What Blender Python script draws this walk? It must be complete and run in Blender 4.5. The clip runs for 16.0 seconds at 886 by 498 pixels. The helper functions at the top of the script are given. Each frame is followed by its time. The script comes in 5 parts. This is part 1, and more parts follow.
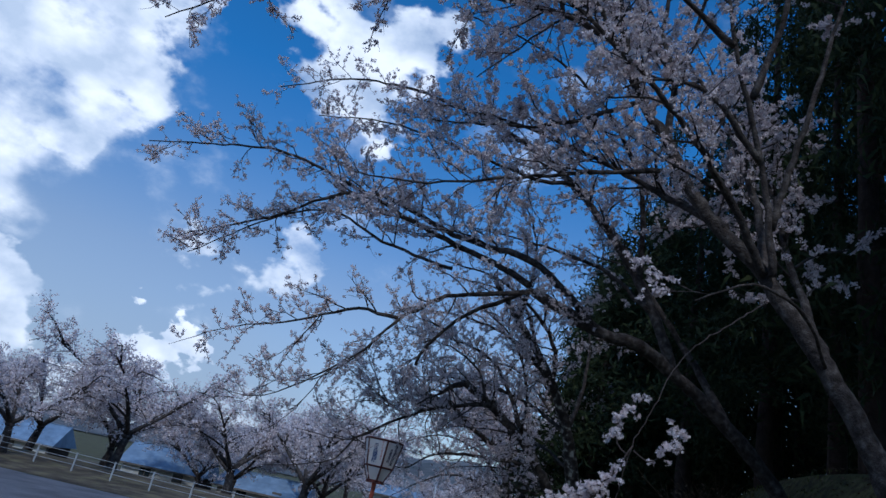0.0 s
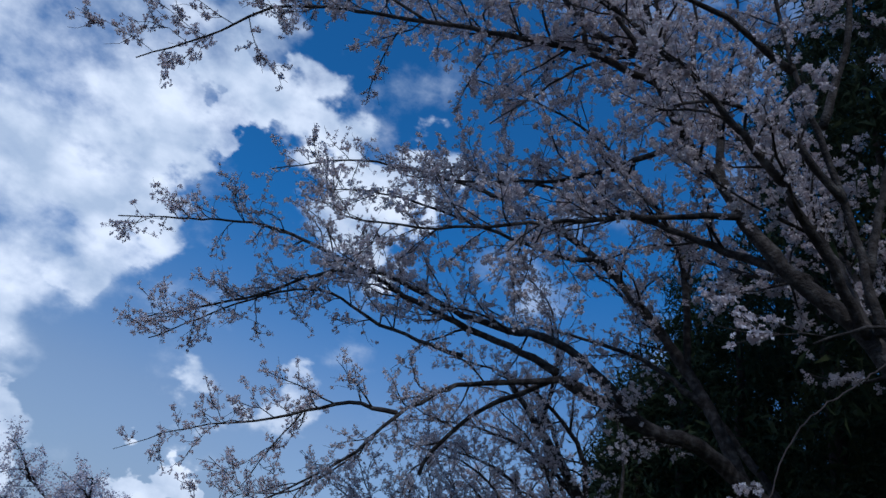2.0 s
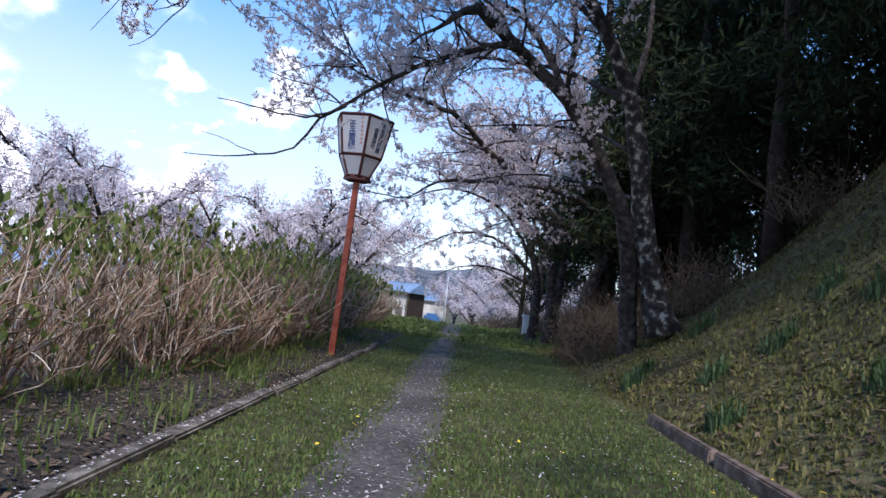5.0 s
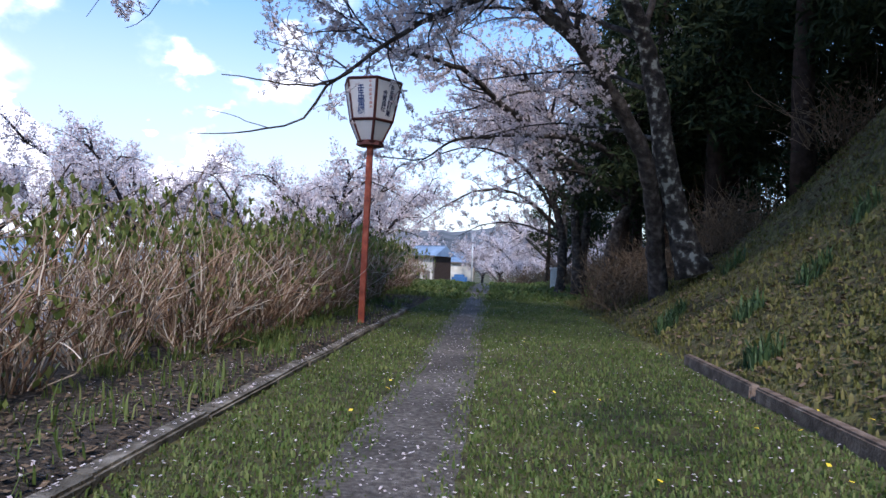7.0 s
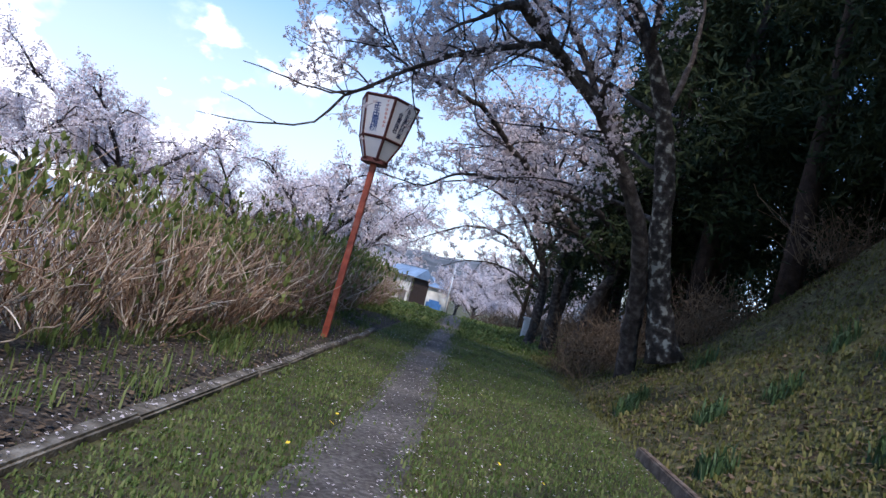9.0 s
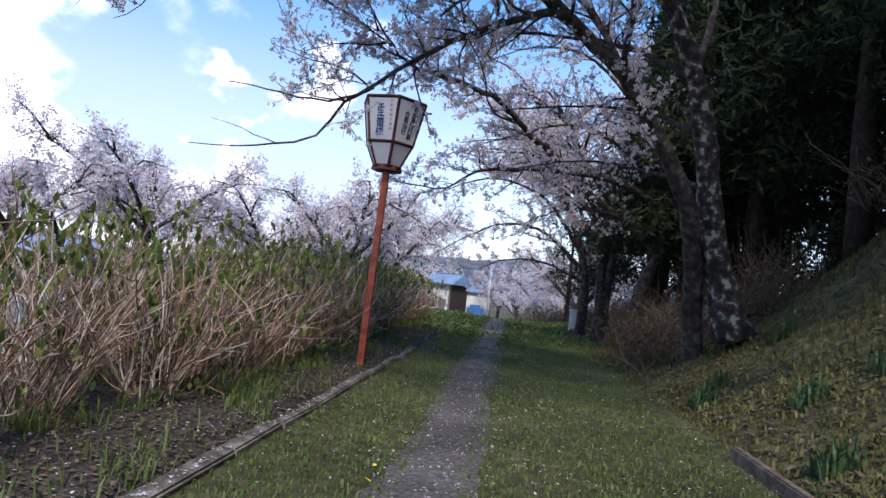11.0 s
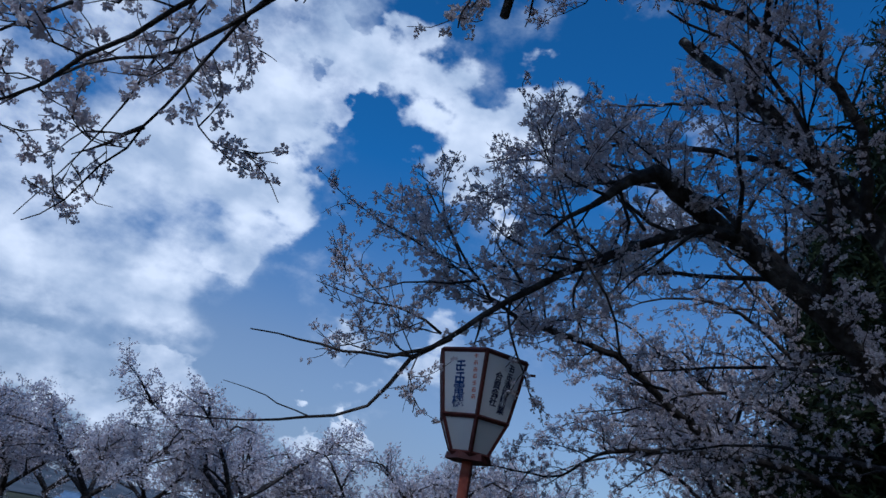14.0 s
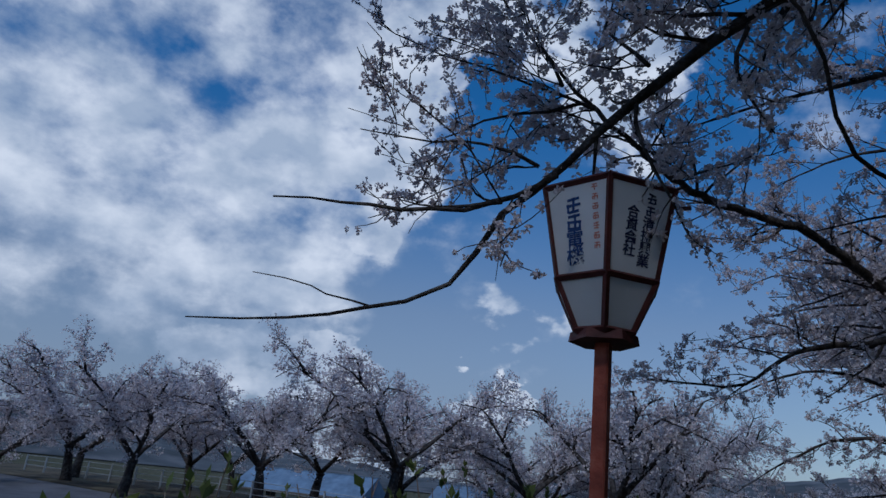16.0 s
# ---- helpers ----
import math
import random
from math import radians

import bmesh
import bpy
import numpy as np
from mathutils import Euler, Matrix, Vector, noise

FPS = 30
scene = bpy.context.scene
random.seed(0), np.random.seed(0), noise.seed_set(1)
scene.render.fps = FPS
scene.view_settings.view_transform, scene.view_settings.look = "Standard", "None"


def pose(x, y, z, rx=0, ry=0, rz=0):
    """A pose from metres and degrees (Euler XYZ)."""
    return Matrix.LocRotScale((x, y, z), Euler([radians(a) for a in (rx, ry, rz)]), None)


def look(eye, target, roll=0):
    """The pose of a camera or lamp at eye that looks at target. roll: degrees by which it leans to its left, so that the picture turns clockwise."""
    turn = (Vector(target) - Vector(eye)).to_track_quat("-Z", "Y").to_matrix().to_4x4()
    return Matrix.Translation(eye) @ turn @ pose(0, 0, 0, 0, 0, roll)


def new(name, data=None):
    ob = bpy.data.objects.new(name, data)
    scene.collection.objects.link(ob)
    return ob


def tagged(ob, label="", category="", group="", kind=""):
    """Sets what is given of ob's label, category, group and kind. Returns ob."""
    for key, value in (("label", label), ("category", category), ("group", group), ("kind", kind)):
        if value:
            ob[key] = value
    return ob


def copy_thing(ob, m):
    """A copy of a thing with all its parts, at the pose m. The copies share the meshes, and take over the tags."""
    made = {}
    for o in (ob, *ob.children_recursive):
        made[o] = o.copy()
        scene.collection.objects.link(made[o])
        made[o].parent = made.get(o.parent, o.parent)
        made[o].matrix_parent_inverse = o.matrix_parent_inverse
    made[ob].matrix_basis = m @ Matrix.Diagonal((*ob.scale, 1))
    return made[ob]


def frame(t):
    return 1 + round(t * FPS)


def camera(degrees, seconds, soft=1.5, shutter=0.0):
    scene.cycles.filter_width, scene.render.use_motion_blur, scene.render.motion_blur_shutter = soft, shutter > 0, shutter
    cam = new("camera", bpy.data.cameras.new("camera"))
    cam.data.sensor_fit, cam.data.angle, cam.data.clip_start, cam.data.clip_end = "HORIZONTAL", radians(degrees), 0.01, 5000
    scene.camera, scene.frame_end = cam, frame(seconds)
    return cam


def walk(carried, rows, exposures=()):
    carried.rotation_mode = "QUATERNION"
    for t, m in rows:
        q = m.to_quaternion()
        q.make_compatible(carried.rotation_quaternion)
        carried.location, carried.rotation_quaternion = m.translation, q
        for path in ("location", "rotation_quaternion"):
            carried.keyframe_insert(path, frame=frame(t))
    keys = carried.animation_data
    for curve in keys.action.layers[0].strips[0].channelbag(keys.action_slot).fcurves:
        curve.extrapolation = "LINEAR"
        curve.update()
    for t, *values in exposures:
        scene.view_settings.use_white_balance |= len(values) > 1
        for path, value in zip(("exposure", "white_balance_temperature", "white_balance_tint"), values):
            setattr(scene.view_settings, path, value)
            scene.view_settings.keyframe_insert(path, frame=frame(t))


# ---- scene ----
cam = camera(67.0, 16.0)
PATH = [
    (0, (-0.194, -5.919, 2.751), (-0.353, -4.048, 3.438), 12.2),
    (0.5, (0.004, -5.351, 2.816), (-0.194, -3.515, 3.584), 14.2),
    (1, (0.198, -4.598, 3.151), (-0.096, -2.946, 4.24), 17.6),
    (1.5, (-0.072, -3.917, 3.025), (-0.399, -2.355, 4.23), 17.6),
    (2, (-0.325, -3.644, 2.634), (-0.555, -1.95, 3.672), 13.1),
    (2.3, (-0.27, -3.353, 2.401), (-0.469, -1.552, 3.247), 13.9),
    (2.5, (-0.199, -3.062, 2.274), (-0.392, -1.226, 3.044), 9.6),
    (2.7, (-0.292, -2.715, 2.083), (-0.486, -0.835, 2.737), 8.9),
    (3, (-0.265, -2.116, 1.814), (-0.429, -0.2, 2.364), 8.0),
    (3.5, (-0.305, -1.415, 1.416), (-0.409, 0.565, 1.684), 6.0),
    (4, (-0.202, -0.82, 1.271), (-0.376, 1.161, 1.491), 6.7),
    (4.5, (-0.17, -0.309, 1.105), (-0.281, 1.681, 1.272), 7.4),
    (5, (-0.104, 0.052, 1.016), (-0.184, 2.043, 1.182), 6.7),
    (5.2, (-0.084, 0.131, 0.977), (-0.183, 2.123, 1.121), 6.5),
    (7.3, (-0.071, 0.162, 0.996), (-0.228, 2.155, 1.043), 1.2),
    (7.5, (-0.066, 0.124, 1.027), (-0.244, 2.114, 1.118), 1.1),
    (8, (-0.093, -0.072, 1.128), (-0.368, 1.906, 1.232), 2.8),
    (8.5, (-0.078, 0.085, 1.127), (-0.25, 2.076, 1.193), 4.3),
    (9, (-0.101, 0.287, 1.167), (-0.206, 2.281, 1.29), 14.6),
    (9.2, (-0.117, 0.326, 1.195), (-0.246, 2.314, 1.381), 17.4),
    (11.3, (-0.115, 1.467, 1.225), (-0.373, 3.446, 1.344), 4.4),
    (11.5, (-0.143, 1.695, 1.248), (-0.559, 3.643, 1.426), 7.5),
    (12, (-0.247, 2.125, 1.428), (-0.737, 4.049, 1.673), 11.8),
    (12.5, (-0.064, 2.512, 1.594), (-0.305, 4.451, 2.023), 13.3),
    (13, (-0.238, 3.135, 1.8), (-0.726, 4.978, 2.403), 14.7),
    (13.5, (-0.468, 3.398, 1.945), (-1.125, 5.12, 2.722), 9.5),
    (14, (-0.447, 4.019, 1.942), (-1.029, 5.745, 2.769), 9.9),
    (14.5, (-0.469, 4.538, 1.957), (-0.963, 6.282, 2.803), 10.1),
    (15, (-0.544, 5.161, 1.977), (-1.084, 6.887, 2.83), 9.5),
    (15.5, (-0.623, 5.737, 2.007), (-1.406, 7.385, 2.827), 4.6),
    (16, (-0.781, 6.239, 1.833), (-1.745, 7.859, 2.501), 5.9),
]
EXPOSURES = [(0.0, -0.48, 5450, 10), (0.5, -0.15, 5700, 10), (1.0, -0.55, 5450, 10), (2.0, -0.72, 5400, 10), (2.6, -0.45, 5400, 10), (3.1, -0.25, 5600, 10), (3.6, 0.35, 6300, 14), (4.2, 0.58, 6300, 16),
             (4.6, 0.74, 6350, 18), (5.1, 0.92, 6350, 18), (9.2, 0.9, 6350, 18), (11.5, 0.74, 6500, 18), (12.0, 0.3, 6000, 16), (12.6, 0.1, 5800, 13), (13.0, -0.2, 5500, 10), (13.5, -0.85, 5200, 10),
             (15.0, -0.82, 5250, 10), (16.0, -1.08, 5450, 10)]
walk(cam, [(t, look(eye, target, roll)) for t, eye, target, roll in PATH], EXPOSURES)

# ---- light ----
SUN_ELEV, SUN_AZ = 44.0, 174.0          # azimuth measured from ahead (+y), positive to the right: the sun stands behind the walker
world = bpy.data.worlds.new("sky")
scene.world = world
world.use_nodes = True
wn, wl = world.node_tree.nodes, world.node_tree.links
wn.clear()
w_out, w_bg = wn.new("ShaderNodeOutputWorld"), wn.new("ShaderNodeBackground")
w_sky, w_co = wn.new("ShaderNodeTexSky"), wn.new("ShaderNodeTexCoord")
w_sky.sky_type, w_sky.sun_disc = "NISHITA", False
w_sky.sun_elevation, w_sky.sun_rotation = radians(SUN_ELEV), radians(SUN_AZ)
w_sky.air_density, w_sky.dust_density, w_sky.ozone_density = 1.0, 0.3, 2.5
w_bg.inputs["Strength"].default_value = 0.14


def wmath(op, a, b, c=None):
    n = wn.new("ShaderNodeMath")
    n.operation = op
    for k, v in enumerate((a, b, c)):
        if v is None:
            continue
        if isinstance(v, (int, float)):
            n.inputs[k].default_value = v
        else:
            wl.new(v, n.inputs[k])
    return n.outputs[0]


# drifting cumulus: heaps to the left of the path, each by its direction and its half width in degrees, broken up by noise
w_sep = wn.new("ShaderNodeSeparateXYZ")
wl.new(w_co.outputs["Generated"], w_sep.inputs[0])
w_map = wn.new("ShaderNodeMapping")
w_map.inputs["Location"].default_value = (3.1, 0.7, 0.0)
w_map.inputs["Scale"].default_value = (1.0, 1.0, 1.5)
wl.new(w_co.outputs["Generated"], w_map.inputs["Vector"])
w_n1, w_n2 = wn.new("ShaderNodeTexNoise"), wn.new("ShaderNodeTexNoise")
for n_, sc_, de_, ro_ in ((w_n1, 7.5, 10.0, 0.56), (w_n2, 1.7, 3.0, 0.5)):
    n_.inputs["Scale"].default_value, n_.inputs["Detail"].default_value, n_.inputs["Roughness"].default_value = sc_, de_, ro_
    wl.new(w_map.outputs[0], n_.inputs["Vector"])
# the direction bent by noise, so that no heap is round
w_bend, w_way = wn.new("ShaderNodeTexNoise"), wn.new("ShaderNodeVectorMath")
w_bend.inputs["Scale"].default_value, w_bend.inputs["Detail"].default_value = 7.0, 6.0
wl.new(w_map.outputs[0], w_bend.inputs["Vector"])
w_way.operation = "MULTIPLY_ADD"
w_way.inputs[1].default_value, w_half = (0.07, 0.07, 0.05), wn.new("ShaderNodeVectorMath")
wl.new(w_bend.outputs["Color"], w_way.inputs[0])
w_half.operation = "SUBTRACT"
w_half.inputs[1].default_value = (0.035, 0.035, 0.025)
wl.new(w_co.outputs["Generated"], w_half.inputs[0])
wl.new(w_half.outputs[0], w_way.inputs[2])
HEAPS = [
    (-0.702, 0.540, 0.465, 11.0), (-0.692, 0.651, 0.312, 9.1), (-0.595, 0.668, 0.447, 6.3), (-0.417, 0.696, 0.585, 3.0),
    (-0.312, 0.737, 0.599, 4.1), (-0.217, 0.801, 0.558, 3.6), (-0.365, 0.896, 0.252, 4.1), (-0.417, 0.900, 0.125, 2.2),
    (-0.719, 0.679, 0.149, 5.3), (-0.810, 0.392, 0.436, 15.6), (-0.697, 0.579, 0.423, 10.5), (-0.595, 0.543, 0.592, 11.4),
    (-0.480, 0.538, 0.693, 6.5), (-0.439, 0.661, 0.609, 3.2), (-0.629, 0.721, 0.289, 4.3), (-0.696, 0.666, 0.270, 6.3),
    (-0.509, 0.712, 0.484, 4.3), (-0.598, 0.658, 0.459, 5.3), (-0.620, 0.776, 0.119, 3.4)]
w_heap = None
for hx, hy, hz, wide in HEAPS:
    w_dot = wn.new("ShaderNodeVectorMath")
    w_dot.operation = "DOT_PRODUCT"
    w_dot.inputs[1].default_value = (hx, hy, hz)
    wl.new(w_way.outputs[0], w_dot.inputs[0])
    w_in = wn.new("ShaderNodeMapRange")
    w_in.interpolation_type = "SMOOTHSTEP"
    w_in.inputs[1].default_value, w_in.inputs[2].default_value = math.cos(radians(wide * 1.6)), math.cos(radians(wide * 0.1))
    wl.new(w_dot.outputs["Value"], w_in.inputs[0])
    w_heap = w_in.outputs[0] if w_heap is None else wmath("MAXIMUM", w_heap, w_in.outputs[0])
w_sum = wmath("ADD", wmath("ADD", wmath("MULTIPLY", w_n1.outputs["Fac"], 1.25), wmath("MULTIPLY", w_n2.outputs["Fac"], 0.45)), wmath("MULTIPLY", w_heap, 0.4))
w_ramp = wn.new("ShaderNodeValToRGB")
w_ramp.color_ramp.elements[0].position, w_ramp.color_ramp.elements[1].position = 0.40, 0.88
w_ramp.color_ramp.interpolation = "EASE"
wl.new(wmath("SUBTRACT", w_sum, 0.5), w_ramp.inputs[0])
w_tint, w_mix = wn.new("ShaderNodeMix"), wn.new("ShaderNodeMix")
w_tint.data_type = w_mix.data_type = "RGBA"
w_tint.blend_type = "MULTIPLY"
wl.new(wmath("MINIMUM", wmath("MULTIPLY", wmath("MAXIMUM", wmath("SUBTRACT", w_sep.outputs["Z"], 0.24), 0.0), 3.6), 1.0), w_tint.inputs[0])
w_tint.inputs[7].default_value = (0.33, 0.95, 1.32, 1)
wl.new(w_sky.outputs[0], w_tint.inputs[6])
# a thin white veil low over the open land to the left
w_veil, w_pale = wn.new("ShaderNodeMapRange"), wn.new("ShaderNodeMix")
w_veil.interpolation_type, w_pale.data_type = "SMOOTHSTEP", "RGBA"
w_veil.inputs[1].default_value, w_veil.inputs[2].default_value, w_veil.inputs[3].default_value, w_veil.inputs[4].default_value = 0.44, 0.02, 0.0, 0.8
wl.new(w_sep.outputs["Z"], w_veil.inputs[0])
w_side = wmath("MINIMUM", wmath("MAXIMUM", wmath("SUBTRACT", wmath("MULTIPLY", w_n2.outputs["Fac"], 1.2), w_sep.outputs["X"]), 0.0), 1.0)
wl.new(wmath("MULTIPLY", w_veil.outputs[0], w_side), w_pale.inputs[0])
w_pale.inputs[7].default_value = (3.1, 3.6, 4.5, 1)
wl.new(w_tint.outputs[2], w_pale.inputs[6])
wl.new(w_pale.outputs[2], w_mix.inputs[6])
# billows: brighter heads and greyer hollows within the cloud
w_n3, w_body = wn.new("ShaderNodeTexNoise"), wn.new("ShaderNodeMix")
w_n3.inputs["Scale"].default_value, w_n3.inputs["Detail"].default_value, w_n3.inputs["Roughness"].default_value = 11.0, 6.0, 0.5
wl.new(w_map.outputs[0], w_n3.inputs["Vector"])
w_body.data_type = "RGBA"
w_body.inputs[6].default_value, w_body.inputs[7].default_value = (5.6, 6.3, 7.3, 1), (10.2, 10.2, 10.3, 1)
wl.new(wmath("MINIMUM", wmath("MAXIMUM", wmath("MULTIPLY", wmath("SUBTRACT", w_n3.outputs["Fac"], 0.36), 4.0), 0.0), 1.0), w_body.inputs[0])
wl.new(w_body.outputs[2], w_mix.inputs[7])
wl.new(w_ramp.outputs[0], w_mix.inputs[0])
wl.new(w_mix.outputs[2], w_bg.inputs["Color"])
wl.new(w_bg.outputs[0], w_out.inputs[0])

sun = new("sun", bpy.data.lights.new("sun", "SUN"))
sun.data.energy, sun.data.angle, sun.data.color = 2.3, radians(6), (1.0, 0.94, 0.86)
az, el = radians(SUN_AZ), radians(SUN_ELEV)
sun.matrix_world = look((math.sin(az) * math.cos(el) * 50, math.cos(az) * math.cos(el) * 50, math.sin(el) * 50), (0, 0, 0))


# ---- materials ----
def mat(name, colours, scale=4.0, rough=0.85, bump=0.0, bump_scale=30.0, detail=5.0, stops=(0.3, 0.7), translucent=0.0,
        metallic=0.0, blotch=0.0, blotch_scale=0.6, island=0.0):
    """Two-scale noise between colours (dark to light), with bump; translucent for petals and leaves."""
    m = bpy.data.materials.new(name)
    m.use_nodes = True
    nt = m.node_tree
    n, l = nt.nodes, nt.links
    p = n["Principled BSDF"]
    co = n.new("ShaderNodeTexCoord")
    tex = n.new("ShaderNodeTexNoise")
    tex.inputs["Scale"].default_value, tex.inputs["Detail"].default_value = scale, detail
    l.new(co.outputs["Object"], tex.inputs["Vector"])
    ramp = n.new("ShaderNodeValToRGB")
    el_ = ramp.color_ramp.elements
    while len(el_) < len(colours):
        el_.new(0.5)
    for k, c in enumerate(colours):
        el_[k].position = stops[0] + (stops[1] - stops[0]) * k / max(1, len(colours) - 1)
        el_[k].color = (*c, 1)
    fac = tex.outputs["Fac"]
    if island:
        geo = n.new("ShaderNodeNewGeometry")
        mx = n.new("ShaderNodeMix")
        mx.inputs[0].default_value = island
        l.new(fac, mx.inputs[2])
        l.new(geo.outputs["Random Per Island"], mx.inputs[3])
        fac = mx.outputs[0]
    l.new(fac, ramp.inputs[0])
    colour = ramp.outputs[0]
    if blotch:
        t2 = n.new("ShaderNodeTexNoise")
        t2.inputs["Scale"].default_value = blotch_scale
        l.new(co.outputs["Object"], t2.inputs["Vector"])
        mr = n.new("ShaderNodeMapRange")
        mr.inputs[1].default_value, mr.inputs[2].default_value, mr.inputs[3].default_value, mr.inputs[4].default_value = 0.35, 0.65, 1 - blotch, 1 + blotch
        l.new(t2.outputs["Fac"], mr.inputs[0])
        mul = n.new("ShaderNodeMix")
        mul.data_type, mul.blend_type = "RGBA", "MULTIPLY"
        mul.inputs[0].default_value = 1.0
        l.new(colour, mul.inputs[6])
        l.new(mr.outputs[0], mul.inputs[7])
        colour = mul.outputs[2]
    l.new(colour, p.inputs["Base Color"])
    p.inputs["Roughness"].default_value, p.inputs["Metallic"].default_value = rough, metallic
    p.inputs["Specular IOR Level"].default_value = 0.3
    if bump:
        t3 = n.new("ShaderNodeTexNoise")
        t3.inputs["Scale"].default_value, t3.inputs["Detail"].default_value = bump_scale, 4
        l.new(co.outputs["Object"], t3.inputs["Vector"])
        b = n.new("ShaderNodeBump")
        b.inputs["Strength"].default_value, b.inputs["Distance"].default_value = bump, 0.03
        l.new(t3.outputs["Fac"], b.inputs["Height"])
        l.new(b.outputs[0], p.inputs["Normal"])
    if translucent:
        tr = n.new("ShaderNodeBsdfTranslucent")
        l.new(colour, tr.inputs["Color"])
        ms = n.new("ShaderNodeMixShader")
        ms.inputs[0].default_value = translucent
        l.new(p.outputs[0], ms.inputs[1])
        l.new(tr.outputs[0], ms.inputs[2])
        l.new(ms.outputs[0], n["Material Output"].inputs[0])
    return m


M_GRASS = mat("grass_ground", [(0.04, 0.027, 0.018), (0.06, 0.052, 0.025), (0.085, 0.085, 0.032), (0.13, 0.11, 0.06)], 7.0, 0.95, 1.0, 60, blotch=0.35)
M_BLADE = mat("grass_blade", [(0.048, 0.08, 0.018), (0.098, 0.145, 0.036), (0.22, 0.235, 0.09)], 0.8, 0.7, translucent=0.3, island=0.6, stops=(0.1, 0.9))
# browner than M_BLADE, and darkened in colour to stand for the wood's shade
M_BANK = mat("shaded_bank_grass", [(0.045, 0.05, 0.013), (0.105, 0.11, 0.028), (0.22, 0.185, 0.08)], 0.8, 0.75, translucent=0.2, island=0.6, stops=(0.1, 0.9))
M_TUFT = mat("dark_tuft", [(0.02, 0.045, 0.02), (0.045, 0.085, 0.032), (0.08, 0.13, 0.05)], 0.8, 0.6, translucent=0.2, island=0.6, stops=(0.1, 0.9))
M_PATH = mat("packed_gravel", [(0.06, 0.052, 0.047), (0.115, 0.10, 0.09), (0.20, 0.18, 0.165)], 28.0, 0.95, 0.9, 90, blotch=0.3, blotch_scale=1.2)
M_SOIL = mat("bed_soil", [(0.02, 0.015, 0.011), (0.045, 0.035, 0.028), (0.11, 0.09, 0.075)], 26.0, 0.97, 1.0, 60, blotch=0.3)
M_ROAD = mat("asphalt", [(0.09, 0.09, 0.10), (0.15, 0.15, 0.165)], 40.0, 0.8, 0.4, 120, blotch=0.25)
M_KERB = mat("weathered_concrete", [(0.045, 0.04, 0.03), (0.11, 0.095, 0.075), (0.23, 0.205, 0.17)], 9.0, 0.92, 0.7, 60, blotch=0.3, blotch_scale=2)
M_KERB_R = mat("stained_edging", [(0.055, 0.037, 0.028), (0.14, 0.10, 0.078), (0.23, 0.175, 0.14)], 7.0, 0.92, 0.7, 50, blotch=0.3, blotch_scale=2)
M_BARK = mat("cherry_bark", [(0.018, 0.014, 0.012), (0.05, 0.04, 0.036), (0.12, 0.105, 0.095)], 9.0, 0.92, 1.0, 35, blotch=0.3, blotch_scale=1.5)
M_LICHEN = mat("lichen_bark", [(0.02, 0.016, 0.014), (0.05, 0.042, 0.038), (0.07, 0.06, 0.052), (0.33, 0.32, 0.275)], 7.5, 0.95, 1.0, 30, detail=10.0, stops=(0.42, 0.63))
M_TWIG = mat("cherry_twig", [(0.035, 0.026, 0.024), (0.08, 0.062, 0.058)], 12.0, 0.9)
M_PETAL = mat("blossom_petal", [(0.60, 0.49, 0.50), (0.74, 0.655, 0.66), (0.82, 0.76, 0.76)], 3.0, 0.75, translucent=0.35, island=0.6, stops=(0.1, 0.9))
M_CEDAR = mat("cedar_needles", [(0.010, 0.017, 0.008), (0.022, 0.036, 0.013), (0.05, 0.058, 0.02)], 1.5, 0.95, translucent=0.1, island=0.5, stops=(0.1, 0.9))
M_CBARK = mat("cedar_bark", [(0.02, 0.012, 0.008), (0.06, 0.038, 0.028)], 8.0, 0.95, 0.8, 30)
M_STEM = mat("dry_stem", [(0.09, 0.042, 0.026), (0.21, 0.13, 0.085), (0.33, 0.235, 0.165), (0.74, 0.66, 0.56)], 3.0, 0.85, island=0.7, stops=(0.1, 0.9))
M_LEAF = mat("new_leaf", [(0.05, 0.078, 0.02), (0.125, 0.16, 0.04), (0.25, 0.27, 0.085)], 2.0, 0.6, translucent=0.35, island=0.6, stops=(0.1, 0.9))
M_BRUSH = mat("brown_brush", [(0.05, 0.035, 0.022), (0.12, 0.08, 0.05), (0.20, 0.14, 0.09)], 2.0, 0.9, island=0.6, stops=(0.1, 0.9))
M_RED = mat("red_paint", [(0.22, 0.045, 0.026), (0.36, 0.075, 0.04), (0.42, 0.12, 0.07)], 9.0, 0.6, 0.2, 50, blotch=0.25, blotch_scale=3)
M_RED_D = mat("red_brown_frame", [(0.07, 0.022, 0.02), (0.13, 0.035, 0.03)], 12.0, 0.6, 0.15, 60)
M_PANEL = mat("lantern_panel", [(0.82, 0.80, 0.79), (0.90, 0.885, 0.88)], 3.0, 0.5, translucent=0.4, blotch=0.05)
M_INK = mat("blue_ink", [(0.02, 0.05, 0.16), (0.03, 0.07, 0.22)], 20.0, 0.6)
M_INK_D = mat("dark_ink", [(0.02, 0.025, 0.06), (0.03, 0.035, 0.09)], 20.0, 0.6)
M_INK_R = mat("faded_red_ink", [(0.60, 0.22, 0.16), (0.66, 0.30, 0.22)], 20.0, 0.6)
M_WALL = mat("pale_house_wall", [(0.50, 0.48, 0.42), (0.62, 0.60, 0.54)], 1.5, 0.9, blotch=0.1)
M_WOOD = mat("grey_wood", [(0.10, 0.085, 0.07), (0.20, 0.175, 0.15)], 5.0, 0.85, 0.3)
M_ROOF = mat("blue_grey_roof", [(0.13, 0.19, 0.27), (0.20, 0.28, 0.38)], 2.0, 0.5, blotch=0.15)
